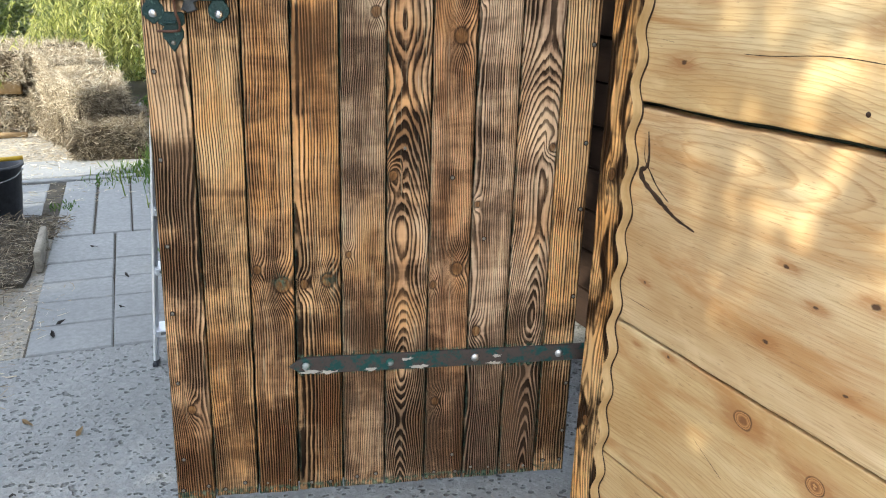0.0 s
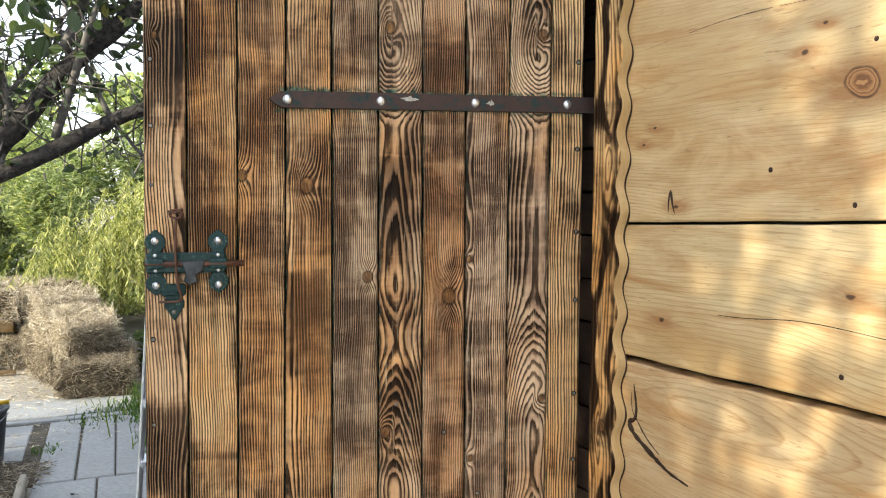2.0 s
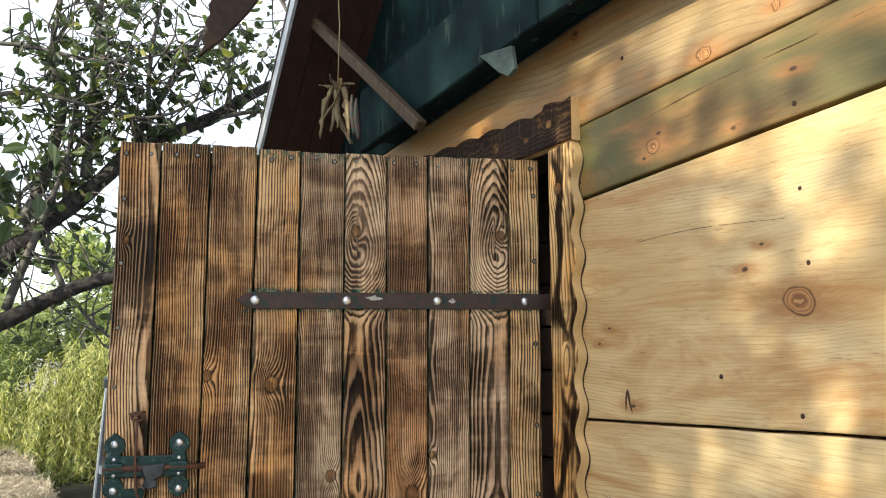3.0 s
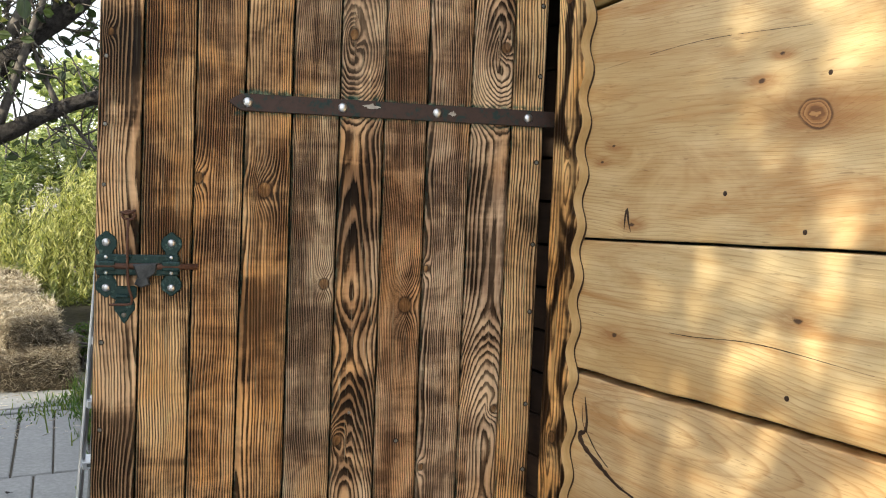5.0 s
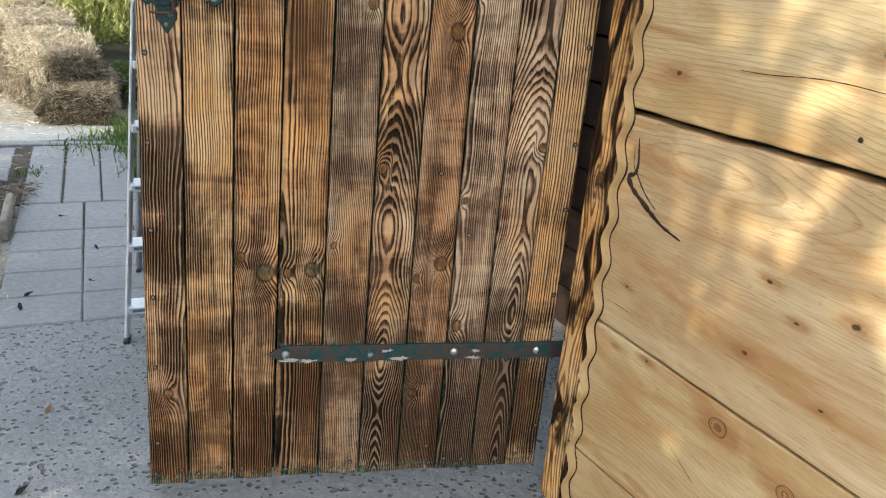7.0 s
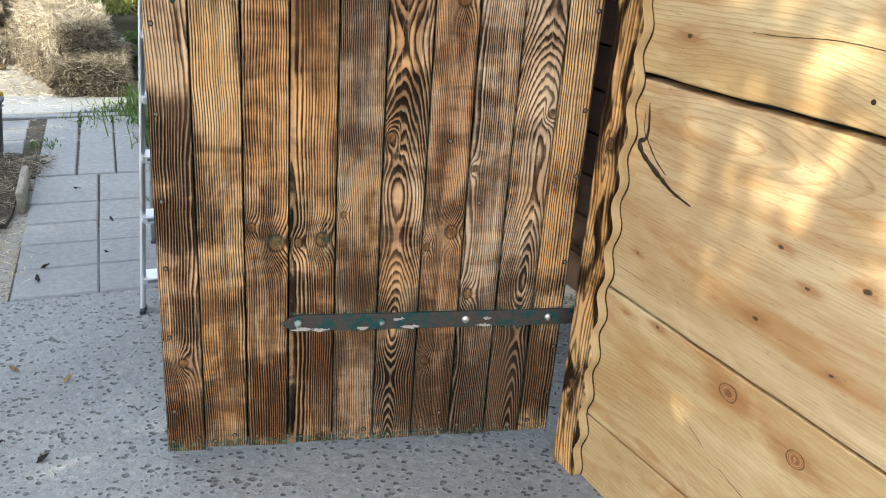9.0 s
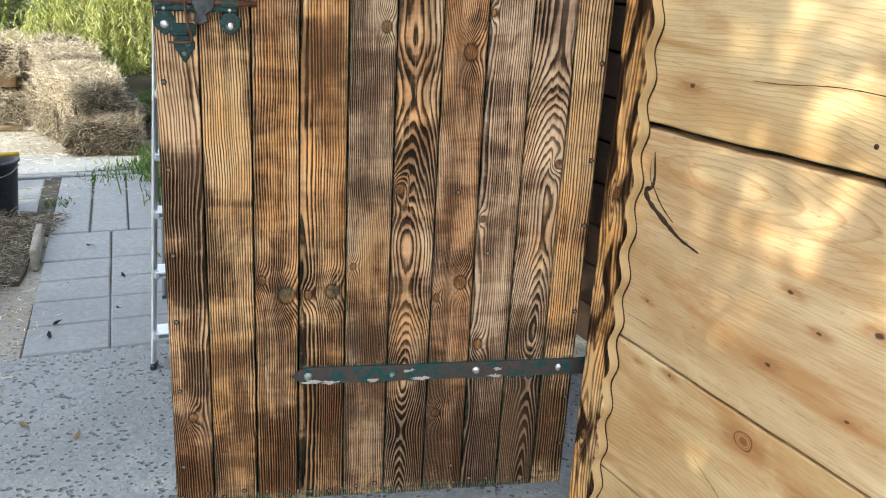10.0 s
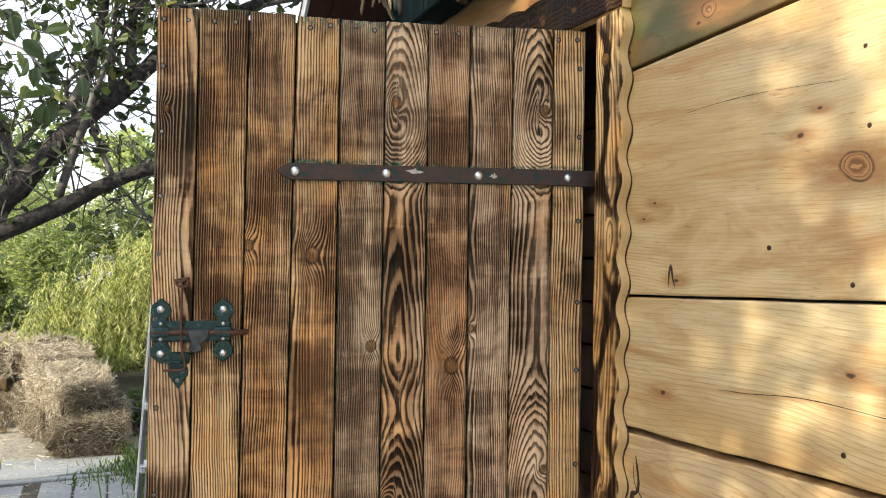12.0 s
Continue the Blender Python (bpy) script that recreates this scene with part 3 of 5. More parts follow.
edge_l, edge_r = path_at(-2.6, -0.01), path_at(3.2, -0.01)
sheet("pavement", [(-5, -5), (3.5, -5), (3.5, edge_r.y), (edge_r.x, edge_r.y), (edge_l.x, edge_l.y), (-5, edge_l.y)], 0.0, 0.05, M_CONCRETE, "rough worn grey concrete with chips and straw bits", "concrete")

# ---- the house wall: origin at the hinge corner, x along the wall, front facing -y ----
WALL = Matrix(((0.2873, 0.9578, 0, 0.004), (-0.9578, 0.2873, 0, 0), (0, 0, 1, 0), (0, 0, 0, 1)))
wall = tagged(new("wall_front"), "timber wall of wide pale pine slabs", "wall", "", "structure")
wall.matrix_basis = WALL
U0, UM, U1 = 0.085, 1.10, 2.6


def lin(u, z, slope):
    return lambda x: z + slope * (min(x, 1.0) - u)


def wavy(f, amp, s):
    return lambda x: f(x) + amp * N(x * 3.1, s) + amp * 0.5 * N(x * 9, s)


j_d = lin(0.16, 0.181, 0.042)
j_c = wavy(lin(0.156, 0.542, 0.0014), 0.003, 3)
j_b = wavy(lin(0.146, 1.039, 0.0343), 0.006, 5)
j_a = wavy(lin(0.140, 1.335, 0.0455), 0.002, 7)
j_g = lin(0.119, 1.827, 0.1086)
j_t = lin(0.116, 1.999, 0.1039)
j_top = lin(0.306, 2.270, 0.1171)
shift = lambda f, d: (lambda x: f(x) + d)
BOARDS = [
    (lambda x: -0.03, shift(j_d, -0.002), M_PINE, dict(seed=2, xc=-0.25, d0=0.10, amp=0.05, f=55), []),
    (shift(j_d, 0.002), shift(j_c, -0.003), M_PINE, dict(seed=5, xc=0.20, d0=0.05, amp=0.06, taper=0.03, f=60, sway=0.05),
     [(0.546, 0.491, 0.0165), (0.724, 0.460, 0.0165), (0.325, 0.527, 0.006), (0.220, 0.510, 0.004)]),
    (shift(j_c, 0.003), shift(j_b, -0.007), M_PINE_BROWN_SHADED, dict(seed=8, xc=0.98, d0=0.09, amp=0.06, f=75, sway=0.04),
     [(0.567, 0.673, 0.008), (0.655, 0.773, 0.007), (0.583, 0.824, 0.008), (0.763, 0.820, 0.011), (0.745, 0.648, 0.006), (0.223, 0.664, 0.006)]),
    (shift(j_b, 0.007), shift(j_a, -0.003), M_PINE, dict(seed=11, xc=1.0, d0=0.06, amp=0.05, f=60, sway=0.04),
     [(0.264, 1.142, 0.009), (0.694, 1.241, 0.010)]),
    (shift(j_a, 0.003), shift(j_g, -0.004), M_PINE, dict(seed=14, xc=1.62, d0=0.03, amp=0.05, f=80, sway=0.05),
     [(0.699, 1.581, 0.022), (0.591, 1.636, 0.008), (0.233, 1.539, 0.006), (0.199, 1.505, 0.006), (0.298, 1.376, 0.009), (0.629, 1.678, 0.006)]),
    (shift(j_g, 0.004), shift(j_t, -0.002), M_GREEN, dict(seed=17, xc=1.88, d0=0.03, amp=0.05, f=55, sway=0.05),
     [(0.376, 1.912, 0.015), (0.392, 1.936, 0.008), (0.350, 1.890, 0.007), (0.580, 1.905, 0.008), (0.708, 1.979, 0.009)]),
]
for z0, z1, mat, p, knots in BOARDS:
    p["wob"], p["f"], p["eyes"] = 1.5, p["f"] * 1.7, False
    me = grain_board("wall_board", mat, lambda z: U0, lambda z: UM, z0, z1, 0.045, p, knots, "z", (0.0042, 0.0042), 0.0022)
    part("wall_board", me, wall)
    me = grain_board("wall_board", mat, lambda z: UM + 0.004, lambda z: U1, z0, z1, 0.045, p, [], "z", (0.03, 0.03), 0.004)
    part("wall_board", me, wall)
me = grain_board("wall_board", M_TOP, lambda z: -1.35, lambda z: U1, shift(j_t, 0.002), j_top, 0.045, dict(seed=23, xc=2.35, d0=0.05, amp=0.05, f=60, sway=0.05),
                 [(0.135, 2.225, 0.010), (0.516, 2.063, 0.013), (0.681, 2.102, 0.008), (-0.245, 2.078, 0.009)], "z", (0.013, 0.011), 0.004)
part("wall_board", me, wall)
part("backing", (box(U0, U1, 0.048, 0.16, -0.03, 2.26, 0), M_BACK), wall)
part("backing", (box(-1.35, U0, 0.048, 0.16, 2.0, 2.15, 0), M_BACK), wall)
part("backing", (box(-2.6, -0.98, 0.0, 0.16, -0.03, 2.0, 0), M_BROWN), wall)
part("jamb", (box(0.058, 0.083, 0.02, 0.16, 0, 1.97, 0.002), M_BROWN), wall)
part("jamb", (box(-0.98, -0.955, 0.004, 0.16, 0, 1.97, 0.002), M_BROWN), wall)
part("lintel", (box(-0.955, 0.083, 0.01, 0.16, 1.965, 1.998, 0.002), M_BROWN), wall)


def crack(name, pts, r):
    p = spline([(x, -0.0005, z) for x, z in pts], 0.008)
    rr = [r * (0.5 + 0.8 * abs(N(i * 0.35, r * 900))) * min(1, 0.25 + 3 * min(i, len(p) - 1 - i) / len(p)) for i in range(len(p))]
    v, f = tube(p, rr, 5)
    v = [(x, y * 0.3, z) for x, y, z in v]
    part(name, mesh_of(name, v, f, M_HOLE, True), wall)


crack("crack", [(0.183, 0.989), (0.193, 0.935), (0.186, 0.910), (0.170, 0.904), (0.186, 0.880), (0.245, 0.850), (0.298, 0.828), (0.351, 0.817)], 0.0085)
crack("crack", [(0.175, 0.969), (0.180, 0.930), (0.199, 0.908), (0.229, 0.879), (0.277, 0.851), (0.319, 0.826)], 0.0030)
crack("crack", [(0.196, 1.179), (0.302, 1.173), (0.460, 1.175), (0.618, 1.189), (0.830, 1.180)], 0.0013)
crack("crack", [(0.300, 1.352), (0.289, 1.378), (0.282, 1.408), (0.277, 1.381), (0.277, 1.351)], 0.0042)
crack("crack", [(0.424, 0.384), (0.552, 0.325), (0.743, 0.278)], 0.0013)
crack("crack", [(0.165, 0.607), (0.313, 0.603)], 0.0009)
crack("crack", [(0.286, 1.957), (0.496, 1.995), (0.865, 2.035)], 0.0012)
crack("crack", [(0.185, 1.699), (0.449, 1.725), (0.713, 1.721)], 0.0009)
for u, z in ((0.695, 1.388), (0.711, 1.769), (0.720, 1.642), (0.145, 1.871), (0.708, 1.917), (0.683, 1.110), (0.529, 1.446), (0.293, 2.121)):
    part("nail_hole", (dome(u, 0.0, z, 0.0048, 0.25, 8), M_HOLE), wall)

# carved edge boards round the doorway
waves = lambda z: 0.1495 + 0.0085 * math.sin(z * 2 * math.pi / 0.112 + 0.6) + 0.003 * N(z * 5, 3)
flames = lambda x, z: 5.0 * max(0.0, N(x * 34 + 1.5 * N(z * 9, 2), z * 6.5, 31) - 0.02) + 1.3 * max(0.0, 1 - abs(x - waves(z) + 0.004) / 0.012) * (0.5 + N(z * 6, 5)) - 0.40
door_trim = tagged(new("door_trim"), "scorched pine door trim with a wavy carved edge", "trim", "", "structure")
door_trim.matrix_basis = WALL @ pose(0, -0.029, 0)
me = grain_board("side_board", M_TRIM, lambda z: 0.064, waves, lambda x: -0.02, lambda x: 1.962 + 0.1 * (x - 0.1), 0.0285,
                 dict(seed=41, xc=0.105, d0=0.004, amp=0.040, freq=3.4, f=95, sway=0.04), [(0.88, 0.11, 0.010), (0.25, 0.10, 0.012), (1.52, 0.118, 0.008), (1.86, 0.10, 0.012)], "x", (0.0026, 0.007), 0.003, cut=M_CUT, scorch=flames)
part("side_board", me, door_trim).color = (1.0, 0.92, 0.80, 1)
# dark strip drawn as the contact shadow where the trim meets the wall
me = grain_board("gap_strip", M_HOLE, lambda z: 0.070, lambda z: waves(z) + 0.0028 + 0.0015 * N(z * 30, 8), lambda x: -0.02, lambda x: 1.95, 0.002, dict(seed=1, xc=0, d0=0, amp=0, f=1), [], "x", (0.02, 0.007), 0.0005)
part("gap_strip", me, door_trim, pose(0, 0.0268, 0))
head_top = lambda x: 2.052 + 0.010 * abs(math.sin(x * math.pi / 0.12)) + 0.012 * (x > 0.05)
me = grain_board("head_board", M_TRIM, lambda z: -1.12, lambda z: 0.150, lambda x: 1.966 + 0.05 * (x - 0.1), head_top, 0.0285,
                 dict(seed=47, xc=2.03, d0=0.010, amp=0.012, freq=2.0, f=85, sway=0.006), [(0.07, 2.022, 0.011), (-0.02, 2.0, 0.008), (-0.15, 2.0, 0.008)], "z", (0.006, 0.006), 0.003, cut=M_CUT, scorch=lambda x, z: 0.9)
part("head_board", me, door_trim).color = (0.42, 0.36, 0.32, 1)

# room behind the doorway
room = tagged(new("wall_inner"), "dark brown horizontal board partition inside the doorway", "wall", "", "structure")
room.matrix_basis = WALL
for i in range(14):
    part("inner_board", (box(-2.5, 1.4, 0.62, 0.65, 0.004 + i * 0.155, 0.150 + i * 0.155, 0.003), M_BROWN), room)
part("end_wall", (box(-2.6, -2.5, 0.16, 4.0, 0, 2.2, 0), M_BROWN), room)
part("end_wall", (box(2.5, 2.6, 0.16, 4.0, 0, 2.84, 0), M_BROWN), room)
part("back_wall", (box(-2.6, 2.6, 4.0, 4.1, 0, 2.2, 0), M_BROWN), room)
ceil = tagged(part("ceiling", (box(-2.6, 2.6, 0.16, 4.0, 2.2, 2.24, 0), M_BROWN)), "dark brown board ceiling inside the house", "ceiling", "", "structure")
ceil.matrix_basis = WALL

# gable above the wall: old teal boards, ledge, roof overhang and brace
gable = tagged(new("wall_gable"), "teal painted gable boarding with scuffed paint, roof shade in its colour", "gable", "", "structure")
gable.matrix_basis = WALL
SL = 1.28
roof_z = lambda u: 2.61 + SL * (u + 0.913)
gable_z = lambda u: roof_z(u if u < 0.9 else 1.8 - u)
u = -1.24
while u < 2.58:
    v = min(u + 0.145, 2.6)
    b0 = j_top(u + 0.07) - 0.01
    if min(gable_z(u), gable_z(v)) > b0 + 0.02:
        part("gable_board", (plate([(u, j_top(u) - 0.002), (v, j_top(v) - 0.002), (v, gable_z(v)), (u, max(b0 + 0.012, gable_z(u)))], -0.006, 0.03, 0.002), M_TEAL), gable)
    u += 0.148
for i in range(2):
    a, b = (-0.78, 0.16) if i == 0 else (0.166, 2.6)
    bm = box(a, b, -0.13, -0.10, 0, 0.20, 0.004)
    for v in bm.verts:
        v.co.z += j_top(v.co.x) - 0.035
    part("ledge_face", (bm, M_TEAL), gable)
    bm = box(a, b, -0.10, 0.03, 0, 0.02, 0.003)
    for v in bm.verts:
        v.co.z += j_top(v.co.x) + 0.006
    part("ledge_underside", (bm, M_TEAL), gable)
part("bracket", (plate([(-0.057, 2.208), (0.078, 2.192), (0.090, 2.134), (0.063, 2.122), (0.028, 2.140)], -0.141, -0.131), M_PALETEAL), gable)

roof = tagged(new("roof"), "steep gable roof with brown boarded soffit and pale metal verge", "roof", "", "structure")
roof.matrix_basis = WALL
ua, ub = -2.3, 0.9
for i in range(4):
    o0, o1 = -0.30 + i * 0.085, -0.30 + i * 0.085 + 0.082
    bm = bmesh.new()
    c = [bm.verts.new((x, o, roof_z(x) + dz)) for dz in (0, 0.02) for x, o in ((ua, o0), (ub, o0), (ub, o1), (ua, o1))]
    for f in ((0, 1, 2, 3), (7, 6, 5, 4), (0, 4, 5, 1), (1, 5, 6, 2), (2, 6, 7, 3), (3, 7, 4, 0)):
        bm.faces.new([c[k] for k in f])
    bmesh.ops.recalc_face_normals(bm, faces=bm.faces[:])
    part("soffit_board", (bm, M_SOFFIT), roof)


def slope_bar(name, o0, o1, dz0, dz1, mat, ua=ua, ub=ub, back=False):
    bm = bmesh.new()
    z_ = (lambda x: roof_z(2 * ub - x)) if back else roof_z
    xs = (ub, 2 * ub - ua) if back else (ua, ub)
    c = [bm.verts.new((x, o, z_(x) + dz)) for dz in (dz0, dz1) for x, o in ((xs[0], o0), (xs[1], o0), (xs[1], o1), (xs[0], o1))]
    for f in ((0, 1, 2, 3), (7, 6, 5, 4), (0, 4, 5, 1), (1, 5, 6, 2), (2, 6, 7, 3), (3, 7, 4, 0)):
        bm.faces.new([c[k] for k in f])
    bmesh.ops.recalc_face_normals(bm, faces=bm.faces[:])
    part(name, (bm, mat), roof)


slope_bar("verge_trim", -0.312, -0.302, -0.01, 0.06, M_EDGE)
slope_bar("roof_sheet", -0.315, 4.2, 0.062, 0.075, M_ROOF)
slope_bar("roof_sheet", -0.315, 4.2, 0.0, 0.075, M_ROOF, back=True)
brace = tagged(part("roof_brace", (beam(WALL @ Vector((-0.336, -0.150, 2.092)), WALL @ Vector((-0.949, -0.222, 2.582)), 0.031, 0.034), M_BRACE)), "bare timber brace holding the roof overhang", "brace", "", "structure")

# ---- the open plank door ----
XT = [-0.977, -0.8885, -0.7835, -0.682, -0.5815, -0.479, -0.380, -0.281, -0.1805, -0.083, -0.002]
XB = [-0.999, -0.906, -0.801, -0.701, -0.590, -0.485, -0.383, -0.281, -0.185, -0.088, -0.004]
side = lambda i: (lambda z: XT[i] + (XB[i] - XT[i]) * (1.43 - z) / 1.23)
S = dict
PLANKS = [  # tint, ring field, knots (height, across, size), top, bottom
    ((1.00, 0.89, 0.79), S(xc=-0.885, d0=0.050, amp=0.018, f=215), [(0.287, -0.948, 0.011), (1.73, -0.95, 0.006)], 1.946, 0.028),
    ((1.00, 0.86, 0.67), S(xc=-0.97, d0=0.030, amp=0.014, f=195), [], 1.949, 0.036),
    ((1.00, 0.89, 0.76), S(xc=-0.84, d0=0.040, amp=0.020, f=205), [(1.438, -0.772, 0.009), (0.601, -0.722, 0.017), (0.64, -0.775, 0.009)], 1.948, 0.035),
    ((1.01, 0.86, 0.67), S(xc=-0.690, d0=0.035, amp=0.012, f=200), [(1.417, -0.636, 0.013), (0.610, -0.617, 0.014), (0.60, -0.672, 0.009)], 1.944, 0.036),
    ((0.86, 0.85, 0.86), S(xc=-0.66, d0=0.040, amp=0.026, f=250), [(1.214, -0.500, 0.009), (0.671, -0.569, 0.006)], 1.942, 0.035),
    ((0.91, 0.88, 0.88), S(xc=-0.445, d0=0.004, amp=0.006, f=225, sway=0.012, arch=((0.0, 0.16, 0.0), (0.30, 0.17, 0.0), (0.66, 0.15, 0.030), (1.10, 0.03, 0.075), (1.64, 0.16, 0.02))), [(1.762, -0.450, 0.010), (0.857, -0.466, 0.010)], 1.944, 0.036),
    ((0.93, 0.82, 0.78), S(xc=-0.22, d0=0.030, amp=0.018, f=260), [(1.166, -0.318, 0.014), (0.625, -0.312, 0.014), (0.587, -0.369, 0.007), (0.269, -0.357, 0.009)], 1.945, 0.037),
    ((0.89, 0.86, 0.88), S(xc=-0.285, d0=0.026, amp=0.030, f=215, freq=2.2), [(0.459, -0.260, 0.010), (1.25, -0.272, 0.006), (0.785, -0.272, 0.006)], 1.946, 0.036),
    ((0.92, 0.88, 0.88), S(xc=-0.118, d0=0.006, amp=0.006, f=235, sway=0.012, arch=((0.0, 0.10, 0.0), (0.42, 0.12, 0.0), (0.80, 0.16, 0.022), (1.12, 0.02, 0.080), (1.64, 0.14, 0.02))), [(1.759, -0.104, 0.010), (0.918, -0.100, 0.007)], 1.948, 0.038),
    ((1.00, 0.88, 0.70), S(xc=0.03, d0=0.030, amp=0.014, f=165), [], 1.950, 0.037),
]
# the heaviest torch marks, low ones deepened with shade, and the places left pale, which at the top and hinge side
# paint sunlight: across, height, half height, strength
TORCH_LIGHT_MARKS = ((-0.94, 0.86, 0.09, 1.0), (-0.95, 0.66, 0.06, 0.8), (-0.94, 0.13, 0.08, 0.9), (-0.91, 1.72, 0.07, 1.2), (-0.95, 0.98, 0.04, -0.8), (-0.85, 1.0, 0.20, -0.6),
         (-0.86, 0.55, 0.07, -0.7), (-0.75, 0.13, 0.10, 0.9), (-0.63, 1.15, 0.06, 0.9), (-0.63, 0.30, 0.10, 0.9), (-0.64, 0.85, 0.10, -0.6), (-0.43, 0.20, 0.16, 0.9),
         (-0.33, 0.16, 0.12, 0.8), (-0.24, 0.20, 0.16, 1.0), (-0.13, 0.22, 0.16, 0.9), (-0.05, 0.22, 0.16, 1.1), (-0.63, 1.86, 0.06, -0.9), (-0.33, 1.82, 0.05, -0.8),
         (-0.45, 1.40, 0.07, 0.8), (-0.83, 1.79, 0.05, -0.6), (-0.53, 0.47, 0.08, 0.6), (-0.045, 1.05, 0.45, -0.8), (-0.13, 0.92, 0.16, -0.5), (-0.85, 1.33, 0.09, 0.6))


# sum of torch marks and painted sun and shade at one spot
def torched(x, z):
    return sum(s_ * math.exp(-((x - a_) / 0.062) ** 4 - ((z - b_) / (h_ * (1 + 0.5 * N(x * 25, z * 9)))) ** 2) for a_, b_, h_, s_ in TORCH_LIGHT_MARKS if abs(x - a_) < 0.1)


door = thing("door", "open plank door of torched brushed pine, teal iron fittings", "door", None, "", "structure")
for i, (tint, p, knots, zt, zb) in enumerate(PLANKS):
    a, b = side(i), side(i + 1)
    p["seed"], p["wob"] = 60 + i * 7, 1.0
    pf = lambda x, z, a=a, b=b: max(max(0, 1 - (x - a(z)) / 0.006), max(0, 1 - (b(z) - x) / 0.005)) * 0.7 + max(0, 1 - (1.95 - z) / 0.045) * (0.3 + 0.7 * (-0.68 < x < -0.48)) \
        + max(0, 0.9 - ((z - 0.61) / 0.026) ** 2 - min(abs(x + 0.615), abs(x + 0.725)) / 0.03) + (0.8 if z < 0.055 else 0) + (0.85 if x > -0.70 and min(abs(abs(z - 1.602) - 0.021), abs(abs(z - 0.391) - 0.024)) < 0.0045 else 0)
    gap = 0.0019
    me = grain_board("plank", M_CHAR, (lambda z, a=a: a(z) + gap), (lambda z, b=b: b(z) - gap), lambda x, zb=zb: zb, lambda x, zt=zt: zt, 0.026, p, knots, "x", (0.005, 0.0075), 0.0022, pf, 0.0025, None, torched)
    ob = part("plank", me, door)
    ob.color = (*tint, 1)
    ob.matrix_basis = pose(0, 0.0015 * math.sin(i * 2.3), 0)
for z in (0.39, 1.60):
    part("batten", (box(-0.93, -0.05, 0.027, 0.05, z - 0.05, z + 0.05, 0.003), M_BROWN), door)
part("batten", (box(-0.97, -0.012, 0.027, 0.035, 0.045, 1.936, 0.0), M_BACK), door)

BOLTS = (-0.675, -0.473, -0.261, -0.045)
for z, hh, mat, lab in ((1.602, 0.0185, M_STRAP, "rusty brown iron strap hinge"), (0.391, 0.0215, M_STRAPG, "iron strap hinge with flaking teal paint")):
    out = [(-0.715, z), (-0.702, z + 0.010), (-0.690, z + 0.017), (-0.678, z + hh), (0.024, z + hh), (0.024, z - hh), (-0.678, z - hh), (-0.690, z - 0.017), (-0.702, z - 0.010)]
    strap = part("strap_hinge", (plate(out, -0.0075, 0.001), mat), door, None, lab)
    for x in BOLTS:
        old = z < 1 and x < -0.4
        part("bolt", (dome(x, -0.008, z, 0.0105, 0.5), M_OLDBOLT if old else M_BOLT), strap, None, "teal painted bolt head" if old else "zinc carriage bolt")
    part("knuckle", (beam((0.028, 0.0, z - hh), (0.028, 0.0, z + hh), 0.016, 0.016, 0.005), mat), strap)
    for x, w, dz in ((-0.41, 0.020, 0.006), (-0.225, 0.007, 0.0)) if z > 1 else ((-0.62, 0.02, -0.017), (-0.40, 0.022, -0.016), (-0.43, 0.013, 0.006), (-0.205, 0.010, 0.002), (-0.21, 0.018, -0.017), (-0.665, 0.022, -0.015), (-0.52, 0.012, -0.016)):
        pts = [(x + w * math.cos(t) * (1 + 1.1 * N(t * 2.3, x * 50)), z + dz + 0.0045 * math.sin(t) * (1 + 1.4 * N(t * 2.3, x * 80, 4))) for t in [k * math.pi / 11 for k in range(22)]]
        part("paint_flake", (plate(pts, -0.0082, -0.007, 0), M_FLAKE), strap)


def screw(x, z, r=0.0046):
    part("screw_recess", (dome(x, 0.0, z, r * 1.35, 0.12, 8), M_HOLE), door)
    bm = dome(x, -0.0009, z, r * 0.85, 0.16, 8)
    part("screw", (bm, M_SCREW), door)


rng = random.Random(4)
for i in range(10):
    xm, w = (side(i)(1.93) + side(i + 1)(1.93)) / 2, 0.024
    for s in (-1, 1):
        screw(xm + s * w + rng.uniform(-0.008, 0.008), 1.925 + rng.uniform(-0.006, 0.006))
    xm = (side(i)(0.06) + side(i + 1)(0.06)) / 2
    for s in (-1, 1):
        screw(xm + s * w + rng.uniform(-0.008, 0.008), 0.062 + rng.uniform(-0.008, 0.010))
for z in (1.82, 1.68, 1.542, 1.418, 1.087, 0.900, 0.703, 0.54, 0.36, 0.15):
    screw(-0.960 - (1.43 - z) * 0.014, z)
for z in (1.86, 1.70, 1.502, 1.310, 1.150, 0.927, 0.767, 0.542, 0.30, 0.16):
    screw(-0.017, z)
for x, z in ((-0.33, 0.85), (-0.25, 0.70), (-0.44, 0.92), (-0.31, 0.11)):
    screw(x, z)

# bolt latch with hook, on the free side of the door
latch = part("bolt_latch", (box(-0.974, -0.810, -0.011, 0.0, 1.230, 1.274, 0.003), M_TEALMETAL), door, None, "teal painted cast iron bolt latch")


def lobed(cx, z0, z1, w):
    """Outline of a plate with a round lobe and a small point at both ends."""
    h, cz = (z1 - z0) / 2, (z0 + z1) / 2
    prof = [(0.0, 0.80), (0.20, 0.80), (0.30, 0.62), (0.38, 0.60), (0.46, 0.82), (0.56, 0.97), (0.66, 1.0), (0.76, 0.92), (0.84, 0.74), (0.90, 0.46), (0.96, 0.26), (1.0, 0.10)]
    right = [(cx + w * q, cz + h * f) for f, q in prof]
    up = right + [(2 * cx - x, z) for x, z in reversed(right)]
    return up + [(x, 2 * cz - z) for x, z in reversed(up)][1:-1]


